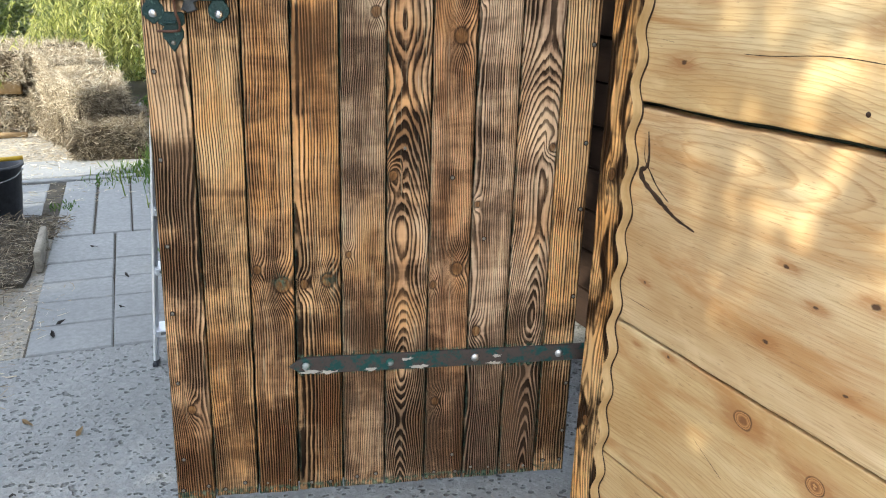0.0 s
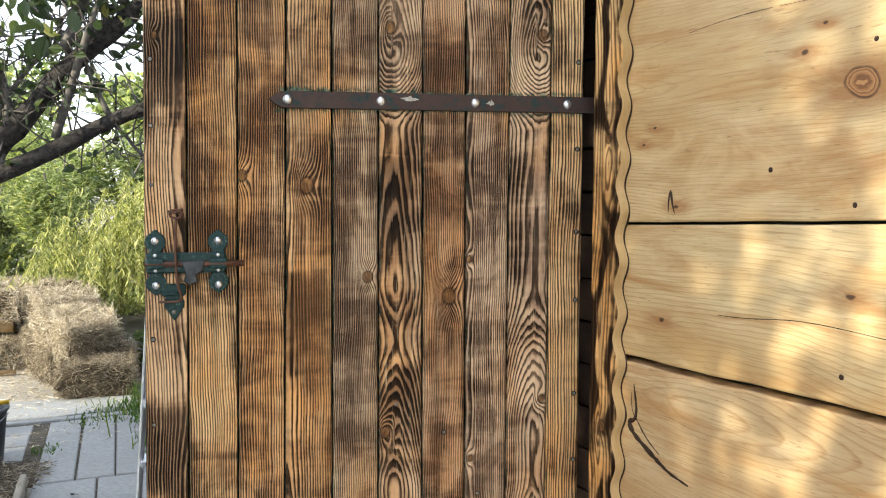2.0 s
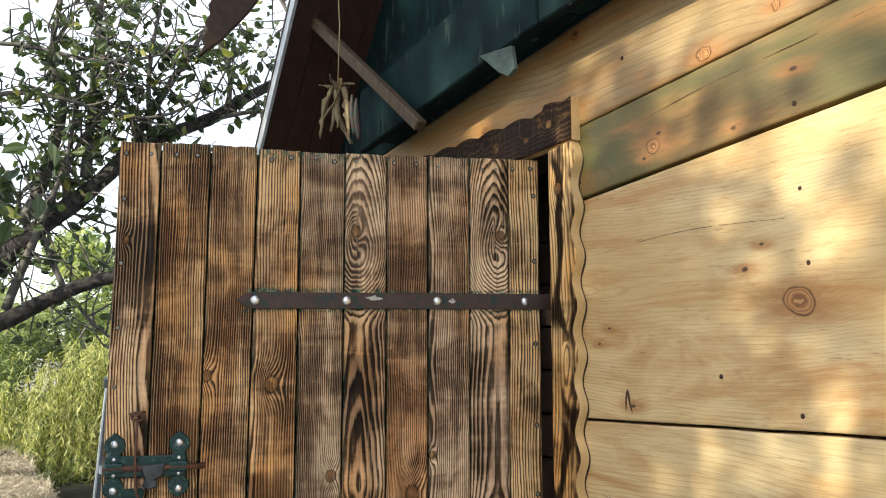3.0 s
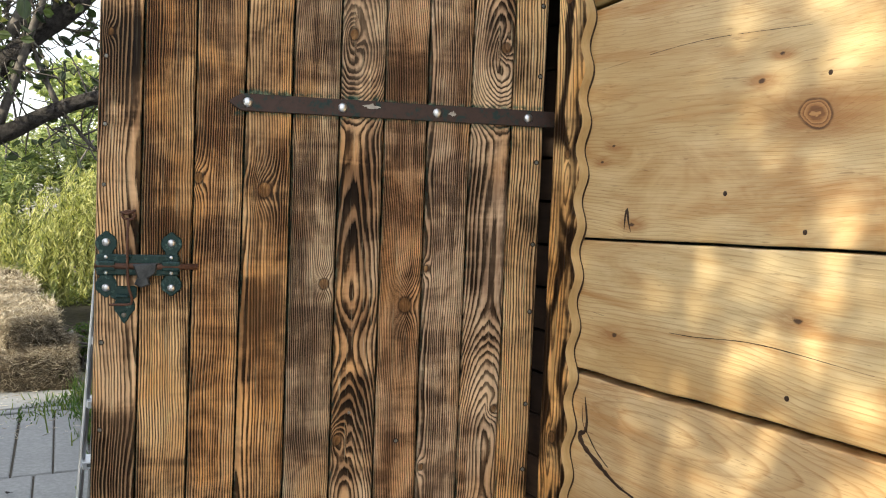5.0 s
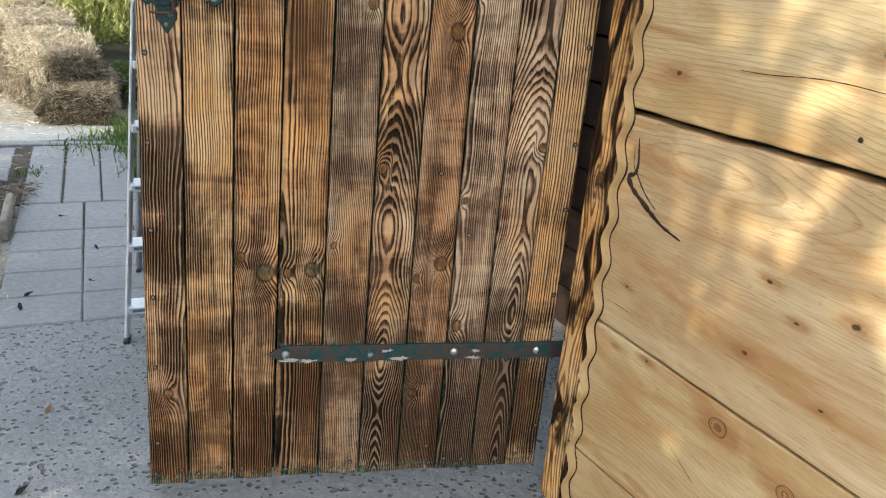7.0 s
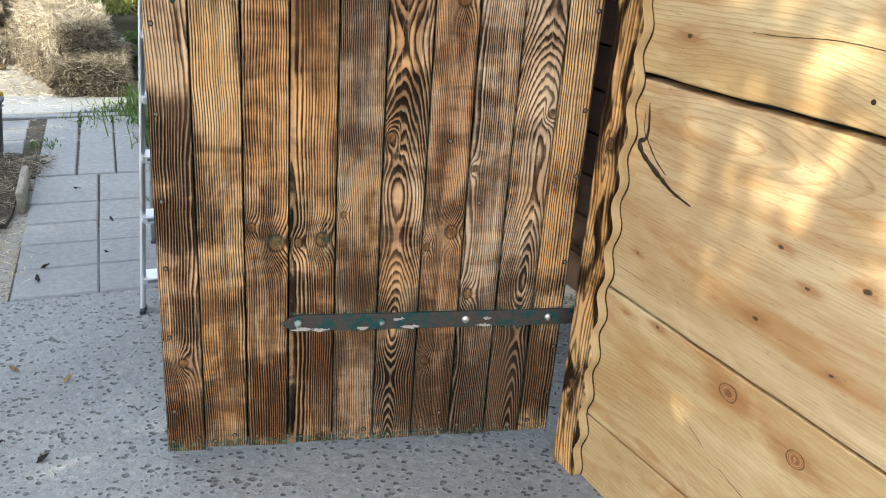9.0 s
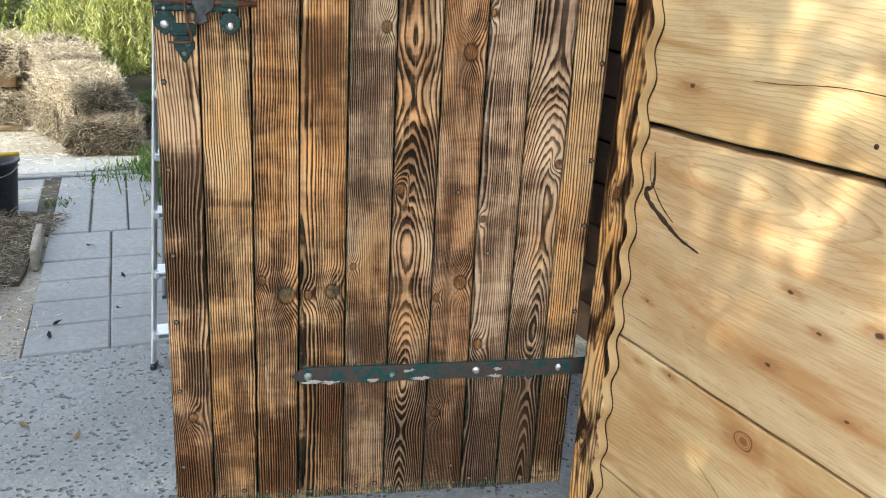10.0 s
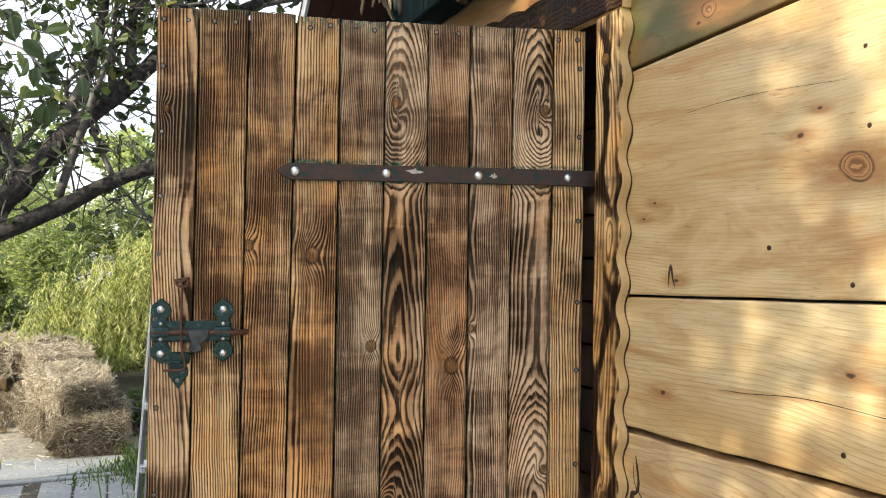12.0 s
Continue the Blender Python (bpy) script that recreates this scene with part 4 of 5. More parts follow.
for cx, z0, z1 in ((-0.955, 1.183, 1.322), (-0.826, 1.186, 1.322)):
    pl = part("latch_plate", (plate(lobed(cx, z0, z1, 0.0215), -0.006, 0.001), M_TEALMETAL), latch)
    for z in (1.299, 1.204):
        part("bolt", (dome(cx, -0.007, z, 0.0085, 0.6), M_BOLT), pl, None, "zinc bolt head")
    for z in (1.268, 1.236):
        part("rivet", (dome(cx, -0.010, z, 0.0045, 0.6, 8), M_BOLT), pl)
    part("guide", (box(cx - 0.019, cx + 0.019, -0.019, -0.004, 1.240, 1.262, 0.004, 2), M_TEALMETAL), pl)
tube_part("sliding_bolt", [(-0.976, -0.013, 1.250), (-0.87, -0.013, 1.250), (-0.772, -0.013, 1.250)], 0.0065, M_RUST, latch, 10, 0, "rusty sliding bolt")
part("bolt_grip", (plate([(-0.902, 1.255), (-0.852, 1.258), (-0.856, 1.235), (-0.870, 1.226), (-0.866, 1.212), (-0.885, 1.205), (-0.898, 1.213), (-0.892, 1.228)], -0.022, -0.010, 0.003), M_IRON), latch)
keeper = part("keeper_plate", (plate([(-0.949, 1.203), (-0.944, 1.207), (-0.899, 1.207), (-0.894, 1.202), (-0.895, 1.184), (-0.902, 1.178), (-0.898, 1.168), (-0.899, 1.156), (-0.907, 1.146), (-0.912, 1.136), (-0.919, 1.127), (-0.926, 1.136), (-0.931, 1.146), (-0.939, 1.156), (-0.940, 1.168), (-0.936, 1.178), (-0.947, 1.184)], -0.005, 0.001), M_TEALMETAL), latch)
part("staple", (box(-0.935, -0.909, -0.016, -0.004, 1.183, 1.190, 0.002), M_TEALMETAL), keeper)
part("screw", (dome(-0.920, -0.005, 1.146, 0.005, 0.4, 8), M_SCREW), keeper)
loop = [(-0.911 + 0.012 * math.cos(t), -0.012, 1.356 + 0.009 * math.sin(t)) for t in [math.pi * (-0.5 + k / 6) for k in range(13)]]
tube_part("hook", spline(loop + [(-0.911, -0.017, 1.335), (-0.9115, -0.026, 1.28), (-0.909, -0.028, 1.215), (-0.9035, -0.024, 1.190), (-0.903, -0.020, 1.176), (-0.910, -0.018, 1.1705), (-0.948, -0.016, 1.1695)], 0.008), 0.0028, M_RUST, latch, 7, 0.15, "rusty wire hook")
tube_part("eye_screw", spline([(-0.926, -0.012, 1.3625), (-0.911, -0.015, 1.359), (-0.898, -0.010, 1.366), (-0.905, 0.002, 1.364)], 0.006), 0.0028, M_RUST, latch, 7)


# ---- step ladder behind the door ----
ladder = thing("step_ladder", "aluminium step ladder standing open on the concrete", "ladder")
LF, LT = Vector((-1.185, 0.821, 0)), Vector((-1.122, 1.046, 1.37))
RF, RT = Vector((-0.825, 0.905, 0)), Vector((-0.847, 1.095, 1.37))
part("rail", (beam(LF + Vector((0, 0, 0.012)), LT, 0.013, 0.026), M_ALU), ladder)
part("rail", (beam(RF + Vector((0, 0, 0.012)), RT, 0.013, 0.026), M_ALU), ladder)
for z in (0.116, 0.324, 0.521, 0.708, 0.904, 1.10):
    a, b = LF.lerp(LT, z / 1.37), RF.lerp(RT, z / 1.37)
    q = (b - a).to_track_quat("X", "Z").to_matrix().to_4x4()
    L = (b - a).length
    tr = part("tread", (box(0.0, L, -0.035, 0.045, -0.012, 0.012, 0.002, 1, Matrix.Translation(a) @ q), M_ALU), ladder)
    part("tread_grip", (box(0.012, L - 0.012, -0.0365, 0.03, -0.004, 0.006, 0.001, 1, Matrix.Translation(a) @ q), M_GREY), tr)
part("top_platform", (beam(LT + Vector((-0.02, 0.03, 0)), RT + Vector((0.02, 0.03, 0)), 0.14, 0.03), M_GREY), ladder)
for f, t in (((-1.235, 1.425, 0.01), (LT.x + 0.01, LT.y + 0.06, 1.34)), ((-0.784, 1.483, 0.01), (RT.x, RT.y + 0.06, 1.34))):
    leg = part("rear_leg", (beam(f, t, 0.018, 0.034), M_GREY), ladder)
for p in (LF, RF, Vector((-1.235, 1.425, 0)), Vector((-0.784, 1.483, 0))):
    part("foot", (box(p.x - 0.009, p.x + 0.009, p.y - 0.027, p.y + 0.027, 0.0, 0.016, 0.003), M_DARK), ladder)
a, b = Vector((-1.223, 1.390, 0.15)), Vector((-0.792, 1.448, 0.15))
part("cross_brace", (beam(a, b, 0.012, 0.024), M_GREY), ladder)
tube_part("strap", [LF.lerp(LT, 0.22) + Vector((0.02, 0.02, 0)), (-1.154, 1.108, 0.24), (-1.200, 1.329, 0.31)], 0.005, M_DARK, ladder, 6)

# ---- paving slabs and edging ----
paving = tagged(new("paving_path"), "garden path of grey concrete slabs with grass in the joints", "path", "", "structure")
rs = random.Random(8)


def slab(a0, a1, b0, b1, lift):
    bm = bmesh.new()
    c = [path_at(a, b) for a, b in ((a0, b0), (a1, b0), (a1, b1), (a0, b1))]
    top = [bm.verts.new((p.x + rs.uniform(-.0025, .0025), p.y + rs.uniform(-.0025, .0025), lift + rs.uniform(-.003, .003))) for p in c]
    bot = [bm.verts.new((v.co.x, v.co.y, -0.04)) for v in top]
    bm.faces.new(top)
    for i in range(4):
        bm.faces.new((top[(i + 1) % 4], top[i], bot[i], bot[(i + 1) % 4]))
    bmesh.ops.bevel(bm, geom=[e for e in bm.edges if all(v in top for v in e.verts)], offset=0.006, segments=1, affect="EDGES")
    bmesh.ops.recalc_face_normals(bm, faces=bm.faces[:])
    part("slab", (bm, M_SLAB), paving)


for b0, b1 in ((0.000, 0.232), (0.238, 0.467), (0.472, 0.689), (0.694, 0.936), (0.941, 1.318)):
    for a0, a1 in ((-0.282, -0.002), (0.004, 0.310), (0.316, 0.611)):
        slab(a0, a1, b0, b1, 0.004)
for k, (a0, a1) in enumerate(((-0.279, -0.105), (-0.091, 0.080), (0.088, 0.246))):
    slab(a0, a1, 1.332, 2.422, 0.004)
for b0, b1 in ((1.740, 1.980), (1.994, 2.214), (2.228, 2.414)):
    slab(-0.703, -0.368, b0, b1, 0.0)
slab(-1.037, 0.380, 2.442, 2.513, 0.012)
slab(-1.108, 0.251, 2.569, 3.018, 0.0)
sheet("joint_soil", [tuple(path_at(a_, b_).xy) for a_, b_ in ((-0.292, 0.000), (0.667, 0.000), (0.588, 2.541), (-1.034, 2.541), (-0.763, 1.663), (-0.273, 1.352))], -0.006, 0.02, M_SOIL, "dark soil and moss in the paving joints", "soil")
edging = tagged(part("edging_board", (beam((-1.832, 1.784, 0.033), (-1.909, 2.162, 0.033), 0.030, 0.10, 0.006), M_EDGING)), "weathered wooden edging board beside the path", "edging", "", "structure")

# planting bed with mulch
bed = tagged(sheet("soil_bed", [(-1.86, 1.75), (-1.99, 2.40), (-2.29, 2.40), (-3.88, 2.10), (-3.97, 1.55), (-1.85, 1.62)], 0.002, 0.03, M_SOIL, "dark soil bed covered with straw mulch", "soil"))
rg = np.random.default_rng(5)
spots = [(rg.uniform(-3.3, -1.86), rg.uniform(1.32, 2.46), rg.uniform(0.005, 0.06)) for _ in range(9000)]
mulch = strands("straw_mulch", spots, 0.055, 0.0032, M_MULCH, None, 0.7, 6)
tagged(mulch, "loose grey-gold straw mulch on the bed", "straw", "", "stuff")
spots = [(rg.uniform(-3.4, -1.6), rg.uniform(0.3, 1.6), 0.004) for _ in range(1500)]
spots += [(rg.uniform(-3.6, -1.05), rg.uniform(2.85, 5.0), rg.uniform(-0.015, 0.01)) for _ in range(4200)]
spots += [(rg.uniform(-2.2, 0.6), rg.uniform(-1.2, 1.1), 0.004) for _ in range(70)]
litter = strands("straw_litter", spots, 0.05, 0.0026, M_STRAW, None, 0.92, 7)
tagged(litter, "scattered bits of straw lying on the ground", "straw", "", "stuff")


def dead_leaf(x, y, s, rot):
    bm = bmesh.new()
    pts = [(0, 0, 0.002), (0.4, 0.25, 0.010), (1.0, 0.15, 0.004), (1.3, 0, 0.014), (1.0, -0.2, 0.012), (0.4, -0.22, 0.002)]
    vs = [bm.verts.new((px * s, py * s, pz)) for px, py, pz in pts]
    bm.faces.new((vs[0], vs[1], vs[2], vs[3]))
    bm.faces.new((vs[0], vs[3], vs[4], vs[5]))
    bmesh.ops.solidify(bm, geom=bm.faces[:], thickness=0.001)
    ob = part("fallen_leaf", (bm, M_BARK if rot % 2 else M_STICK))
    ob.matrix_basis = pose(x, y, 0.002 + 0.006 * (y > 1), 0, 0, rot * 37)
    tagged(ob, "dry brown curled leaf lying on the paving", "leaf", "fallen leaves")


for x, y, s, r in ((-1.598, 1.163, 0.03, 1), (-1.575, 1.046, 0.035, 3), (-1.375, 1.300, 0.02, 5), (-1.337, 0.379, 0.03, 2), (-1.473, 0.453, 0.035, 4), (-1.243, -0.132, 0.03, 7), (-1.435, 0.113, 0.02, 9), (-1.319, 0.017, 0.03, 11), (-1.428, 1.629, 0.03, 13), (-1.639, 2.043, 0.03, 15)):
    dead_leaf(x, y, s, r)

# ---- bucket with a tool lying on it ----
bucket = thing("bucket", "dark blue-black plastic bucket beside the path", "bucket", pose(-2.253, 2.595, -0.02) @ Matrix.Scale(0.846, 4))
prof = [(0.0, 0.0), (0.125, 0.0), (0.132, 0.01), (0.165, 0.345), (0.178, 0.347), (0.178, 0.362), (0.158, 0.362), (0.126, 0.02), (0.0, 0.018)]
n = 32
vs = [(r * math.cos(2 * math.pi * j / n), r * math.sin(2 * math.pi * j / n), z) for r, z in prof for j in range(n)]
fs = [(i * n + j, i * n + (j + 1) % n, (i + 1) * n + (j + 1) % n, (i + 1) * n + j) for i in range(len(prof) - 1) for j in range(n)]
part("body", mesh_of("body", vs, fs, M_DARK, True), bucket)
tube_part("handle", spline([(-0.178, 0, 0.33), (-0.15, -0.14, 0.30), (0, -0.19, 0.27), (0.15, -0.14, 0.30), (0.178, 0, 0.33)], 0.03), 0.004, M_GREY, bucket, 6)
tool = thing("hand_tool", "hand tool with a yellow grip resting on the bucket", "tool")
tube_part("grip", [(-2.376, 2.536, 0.303), (-2.232, 2.561, 0.312), (-2.093, 2.582, 0.319)], [0.009, 0.0105, 0.0115], M_YELLOW, tool, 10)
part("blade", (box(-2.656, -2.376, 2.510, 2.540, 0.295, 0.303, 0.002), M_GREY), tool)
stick = tagged(tube_part("stick", [(-3.252, 4.667, 0.005), (-2.968, 4.703, 0.004), (-2.740, 4.739, 0.006)], [0.026, 0.022, 0.018], M_STICK, None, 8), "bare wooden stick lying on the straw", "stick")

# ---- straw bales ----
def bale(m, w, d, h, seed, tone, label, slump=0.0, straw=M_STRAW, front=M_STRAW):
    sag = lambda x, y, z: slump * max(0.0, 1 - y / (d * 0.7)) ** 1.3 * max(0.0, z / h) ** 2 + 0.04 * (2 * x / w) ** 4 * max(0.0, z / h)

    b = thing("straw_bale", label, "straw bale", m, "straw bales")
    rng = np.random.default_rng(seed)
    bm = box(-w / 2, w / 2, 0, d, 0.0, h, 0.05, 2)
    bmesh.ops.subdivide_edges(bm, edges=bm.edges[:], cuts=5, use_grid_fill=True)
    for v in bm.verts:
        n_ = N(v.co.x * 9, v.co.y * 9 + seed, v.co.z * 9) * 0.04 + N(v.co.x * 3.5, v.co.y * 3.5 + seed, v.co.z * 3.5) * 0.06
        v.co += Vector((v.co.x / w, (v.co.y - d / 2) / d, (v.co.z - h / 2) / h)) * n_ * 2
        v.co.z = max(0.004, v.co.z - sag(v.co.x, v.co.y, v.co.z))
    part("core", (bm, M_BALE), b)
    spots, dirs = [], []
    for k in range(tone * 6):
        f = rng.uniform()
        x, y, z = rng.uniform(-w / 2, w / 2), rng.uniform(0, d), rng.uniform(0.02, h)
        if f < 0.05:
            spots.append((x, 0.012 + rng.uniform(-0.03, 0.01), z)); dirs.append((rng.normal() * 0.8, -0.25, rng.normal() - 0.25))
        elif f < 0.70:
            spots.append((x, y, h - 0.01 + rng.uniform(-0.01, 0.03) - sag(x, y, h))); dirs.append((rng.normal(), rng.normal() - 0.4, 0.12))
        elif f < 0.85:
            spots.append((-w / 2 + 0.01 + rng.uniform(-0.03, 0), y, z)); dirs.append((-0.3, rng.normal(), rng.normal() - 0.2))
        else:
            spots.append((w / 2 - 0.01 + rng.uniform(0, 0.03), y, z)); dirs.append((0.3, rng.normal(), rng.normal() - 0.2))
    # stalks on the end face; mulch tones there paint shade on the SHADE bales
    lo = [(rng.uniform(-w / 2, w / 2), rng.uniform(-0.045, 0.0), h * rng.uniform(0.03, 0.97)) for k in range(tone // 2)]
    lo = [(x, y + 0.3 * sag(x, 0, z), z - sag(x, 0, z)) for x, y, z in lo]
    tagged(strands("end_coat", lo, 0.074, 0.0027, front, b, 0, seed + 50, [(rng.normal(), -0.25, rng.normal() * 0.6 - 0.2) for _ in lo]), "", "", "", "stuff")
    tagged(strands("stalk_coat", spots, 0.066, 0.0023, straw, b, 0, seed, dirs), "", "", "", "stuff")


SHADE, LIT = "grey-gold straw bale with shade coloured into its frayed end", "golden sunlit straw bale in a stack"
bale(pose(-1.978, 3.905, -0.020, 0, 0, 9), 0.429, 0.675, 0.266, 1, 2600, SHADE, 0.04, M_SHADESTRAW, M_MULCH)
bale(pose(-2.168, 4.412, -0.020, 0, 0, 30), 0.463, 0.617, 0.278, 2, 1600, SHADE, 0, M_SHADESTRAW, M_MULCH)
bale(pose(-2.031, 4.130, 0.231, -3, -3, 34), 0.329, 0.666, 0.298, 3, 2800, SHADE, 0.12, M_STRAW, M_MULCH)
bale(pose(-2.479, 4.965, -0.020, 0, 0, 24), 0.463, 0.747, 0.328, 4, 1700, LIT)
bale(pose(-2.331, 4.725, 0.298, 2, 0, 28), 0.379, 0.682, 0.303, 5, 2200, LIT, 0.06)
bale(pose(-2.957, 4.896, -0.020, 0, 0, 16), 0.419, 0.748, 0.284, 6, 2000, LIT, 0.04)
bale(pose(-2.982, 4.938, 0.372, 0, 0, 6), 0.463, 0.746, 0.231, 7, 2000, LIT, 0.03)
log = tagged(tube_part("log", [(-3.450, 4.925, 0.319), (-3.211, 4.941, 0.321), (-2.814, 4.967, 0.321)], [0.050, 0.049, 0.050], M_STICK, None, 14, 0.15), "short peeled log wedged between straw bales", "log")
for x, y, r, s in ((-1.942, 4.661, 0.024, 1), (-1.897, 4.672, 0.028, 2)):
    bm = dome(0, 0, 0, r, 0.8, 10)
    for v in bm.verts:
        v.co *= 1 + 0.5 * N(v.co.x * 30 + s, v.co.y * 30, v.co.z * 30)
        v.co.z *= 0.7
    stone = tagged(part("stone", (bm, M_STONE)), "small pale stone on the earth bank", "stone", "pale stones")
    stone.matrix_basis = pose(x, y, 0.22 + r * 0.55)
bank = sheet("earth_bank", [(-5.12, 5.39), (-2.15, 5.02), (-1.09, 4.41), (1.79, 4.40), (1.52, 6.27), (-4.85, 6.36)], 0.22, 0.27, M_SOIL, "low dark earth bank behind the bales", "bank")

# grass at the edges
def tuft(x, y, r, cnt, h, seed):
    rng = np.random.default_rng(seed)
    sp = [(x + rng.normal() * r, y + rng.normal() * r, -0.015) for _ in range(cnt)]
    g = strands("grass_tuft", sp, h, 0.006, M_GRASS, None, 0, seed, [(0.3 * rng.normal(), 0.3 * rng.normal(), 1) for _ in sp])
    tagged(g, "fresh green grass tuft beside the slabs", "grass", "", "stuff")


for k, (x, y, r, c, h) in enumerate(((-1.30, 2.83, 0.08, 900, 0.08), (-1.18, 2.45, 0.07, 800, 0.09), (-1.65, 3.52, 0.14, 620, 0.06), (-1.24, 3.27, 0.17, 900, 0.17), (-1.88, 3.27, 0.07, 120, 0.04), (-1.35, 3.76, 0.17, 700, 0.17), (-1.19, 1.97, 0.05, 200, 0.09), (-1.96, 2.75, 0.04, 100, 0.04))):
    tuft(x, y, r, c, h, 30 + k)


# ---- trees and bushes ----
def clump(spots_rng, centre, radii, count, shell=0.55):
    out = []
    c = Vector(centre)
    while len(out) < count:
        v = Vector(spots_rng.normal(size=3)).normalized() * (shell + (1 - shell) * spots_rng.uniform()) 
        p = Vector((v.x * radii[0], v.y * radii[1], v.z * radii[2]))
        k = 0.75 + 0.5 * N(v.x * 2.6 + c.x, v.y * 2.6 + c.y, v.z * 2.6)
        p = c + p * k
        if p.z > -0.02:
            out.append(p)
    return out


def bush(name, label, cat, centre, radii, count, size, mat, slim, seed, droop=0.0, lumps=7):
    rng = np.random.default_rng(seed)
    b = thing(name, label, cat, None, "", "")
    sp = []
    for k in range(lumps):
        c = Vector(centre) + Vector((rng.uniform(-1, 1) * radii[0] * 0.6, rng.uniform(-1, 1) * radii[1] * 0.6, rng.uniform(-0.6, 0.6) * radii[2]))
        sp += clump(rng, c, [r * rng.uniform(0.35, 0.6) for r in radii], count // lumps)
    leaf_cloud("foliage", sp, size, mat, b, droop, slim, "", seed)
    for k in range(6):
        x, y = centre[0] + rng.uniform(-.5, .5) * radii[0], centre[1] + rng.uniform(-.4, .4) * radii[1]
        tube_part("stem", spline([(x, y, -0.05), (x + rng.normal() * 0.15, y, centre[2] * 0.6), (x + rng.normal() * 0.4, y + rng.normal() * .3, centre[2] + radii[2] * 0.7)], 0.3), [0.02, 0.015, 0.012] + [0.010] * 40, M_TWIG, b, 5)
    return b


k = 0
for x, y, rx, rz in ((-4.60, 6.76, 1.04, 1.04), (-3.46, 6.57, 0.91, 0.94), (-2.44, 6.85, 0.91, 1.05), (-1.40, 6.72, 0.91, 0.94), (-0.42, 6.82, 0.91, 1.05), (0.60, 6.81, 0.97, 1.11), (-5.84, 6.42, 1.04, 1.18), (-3.94, 7.53, 0.97, 1.11), (-2.89, 7.58, 0.98, 1.08), (-1.86, 7.50, 0.98, 1.12)):
    bush("bush", "dense green leafy bush behind the straw bales", "bush", (x, y, rz * 0.95), (rx, 0.65, rz), 17000, 0.060, M_BUSH, 0.24, 100 + k)
    k += 1

for x in (-5.0, -4.1, -3.3, -2.5, -1.7, -0.85):
    bush("undergrowth", "low tangled green undergrowth below the bushes", "bush", (x, 6.25, 0.38), (0.72, 0.3, 0.32), 4200, 0.056, M_BUSH, 0.22, 100 + k)
    k += 1

for x, y in ((-1.67, 4.57), (-1.28, 4.38), (-0.93, 4.28)):
    bush("undergrowth", "low dark weeds along the earth bank", "bush", (x, y, 0.17), (0.28, 0.17, 0.17), 1100, 0.047, M_GRASS, 0.22, 100 + k)
    k += 1

# weeping willow mound
willow = thing("weeping_willow", "pale yellow-green weeping bush with hanging fronds", "willow")
rw = np.random.default_rng(77)
sp, dr, stems = [], [], []
for i in range(300):
    t = rw.uniform(0, 1)
    x0 = -2.73 + 1.81 * t + rw.normal() * 0.08
    top = 0.70 + 0.75 * math.sin(0.20 + t * 1.7) + rw.normal() * 0.12
    y0 = 5.68 + rw.normal() * 0.2
    L = (top - 0.33) * rw.uniform(0.55, 1.05)
    lean = rw.normal() * 0.10 - 0.09
    for j in range(int(L / 0.022)):
        f = j * 0.022 / max(L, 0.1)
        q = (x0 + lean * math.sqrt(f), y0 - 0.26 * math.sqrt(f), top + 0.07 * math.sin(min(1, f * 4) * math.pi) - f * L)
        stems.append(q)
        for s in (-1, 1):
            sp.append(q)
            dr.append((s * 0.42, -0.2, -1))
tagged(strands("leaf_frond", sp, 0.060, 0.0078, M_WILLOW, willow, 0, 78, dr), "", "", "", "stuff")
tagged(strands("frond_stalk", stems, 0.04, 0.003, M_WILLOW, willow, 0, 79, [(0, 0, -3)] * len(stems)), "", "", "", "stuff")
tube_part("trunk", [(-1.418, 5.769, -0.014), (-1.454, 5.771, 0.717), (-1.493, 5.745, 1.255)], [0.09, 0.07, 0.04], M_BARK, willow, 8, 0.3)

# old tree beside the door: dark limbs that cross the view
tree = thing("old_tree", "old fruit tree with dark crooked limbs and sparse leaves", "tree")
rt = np.random.default_rng(21)
limb_a = spline([(-3.260, 2.703, 0.855), (-2.622, 2.746, 1.221), (-2.219, 2.748, 1.540), (-1.827, 2.751, 1.993), (-1.459, 2.754, 2.330), (-1.258, 2.770, 2.546), (-0.905, 2.833, 2.735), (-0.608, 2.909, 2.954), (-0.027, 3.059, 3.334)], 0.07)
limb_b = spline([(-2.990, 2.666, 1.103), (-2.625, 2.708, 1.292), (-2.220, 2.748, 1.440), (-1.858, 2.750, 1.611), (-1.455, 2.754, 1.809), (-1.038, 2.832, 1.877), (-0.611, 2.983, 2.071)], 0.07)
tube_part("trunk", spline([(-3.378, 2.663, -0.032), (-3.333, 2.679, 0.456), (-3.241, 2.703, 0.810)], 0.1), [0.20, 0.17, 0.15, 0.14, 0.13, 0.12, 0.12, 0.12, 0.12, 0.12, 0.12, 0.12], M_BARK, tree, 12, 0.3)
taper = lambda c, a, b: [a + (b - a) * i / (len(c) - 1) for i in range(len(c))]
tube_part("limb", limb_a, taper(limb_a, 0.076, 0.019), M_BARK, tree, 10, 0.35)
tube_part("limb", limb_b, taper(limb_b, 0.062, 0.021), M_BARK, tree, 10, 0.35)
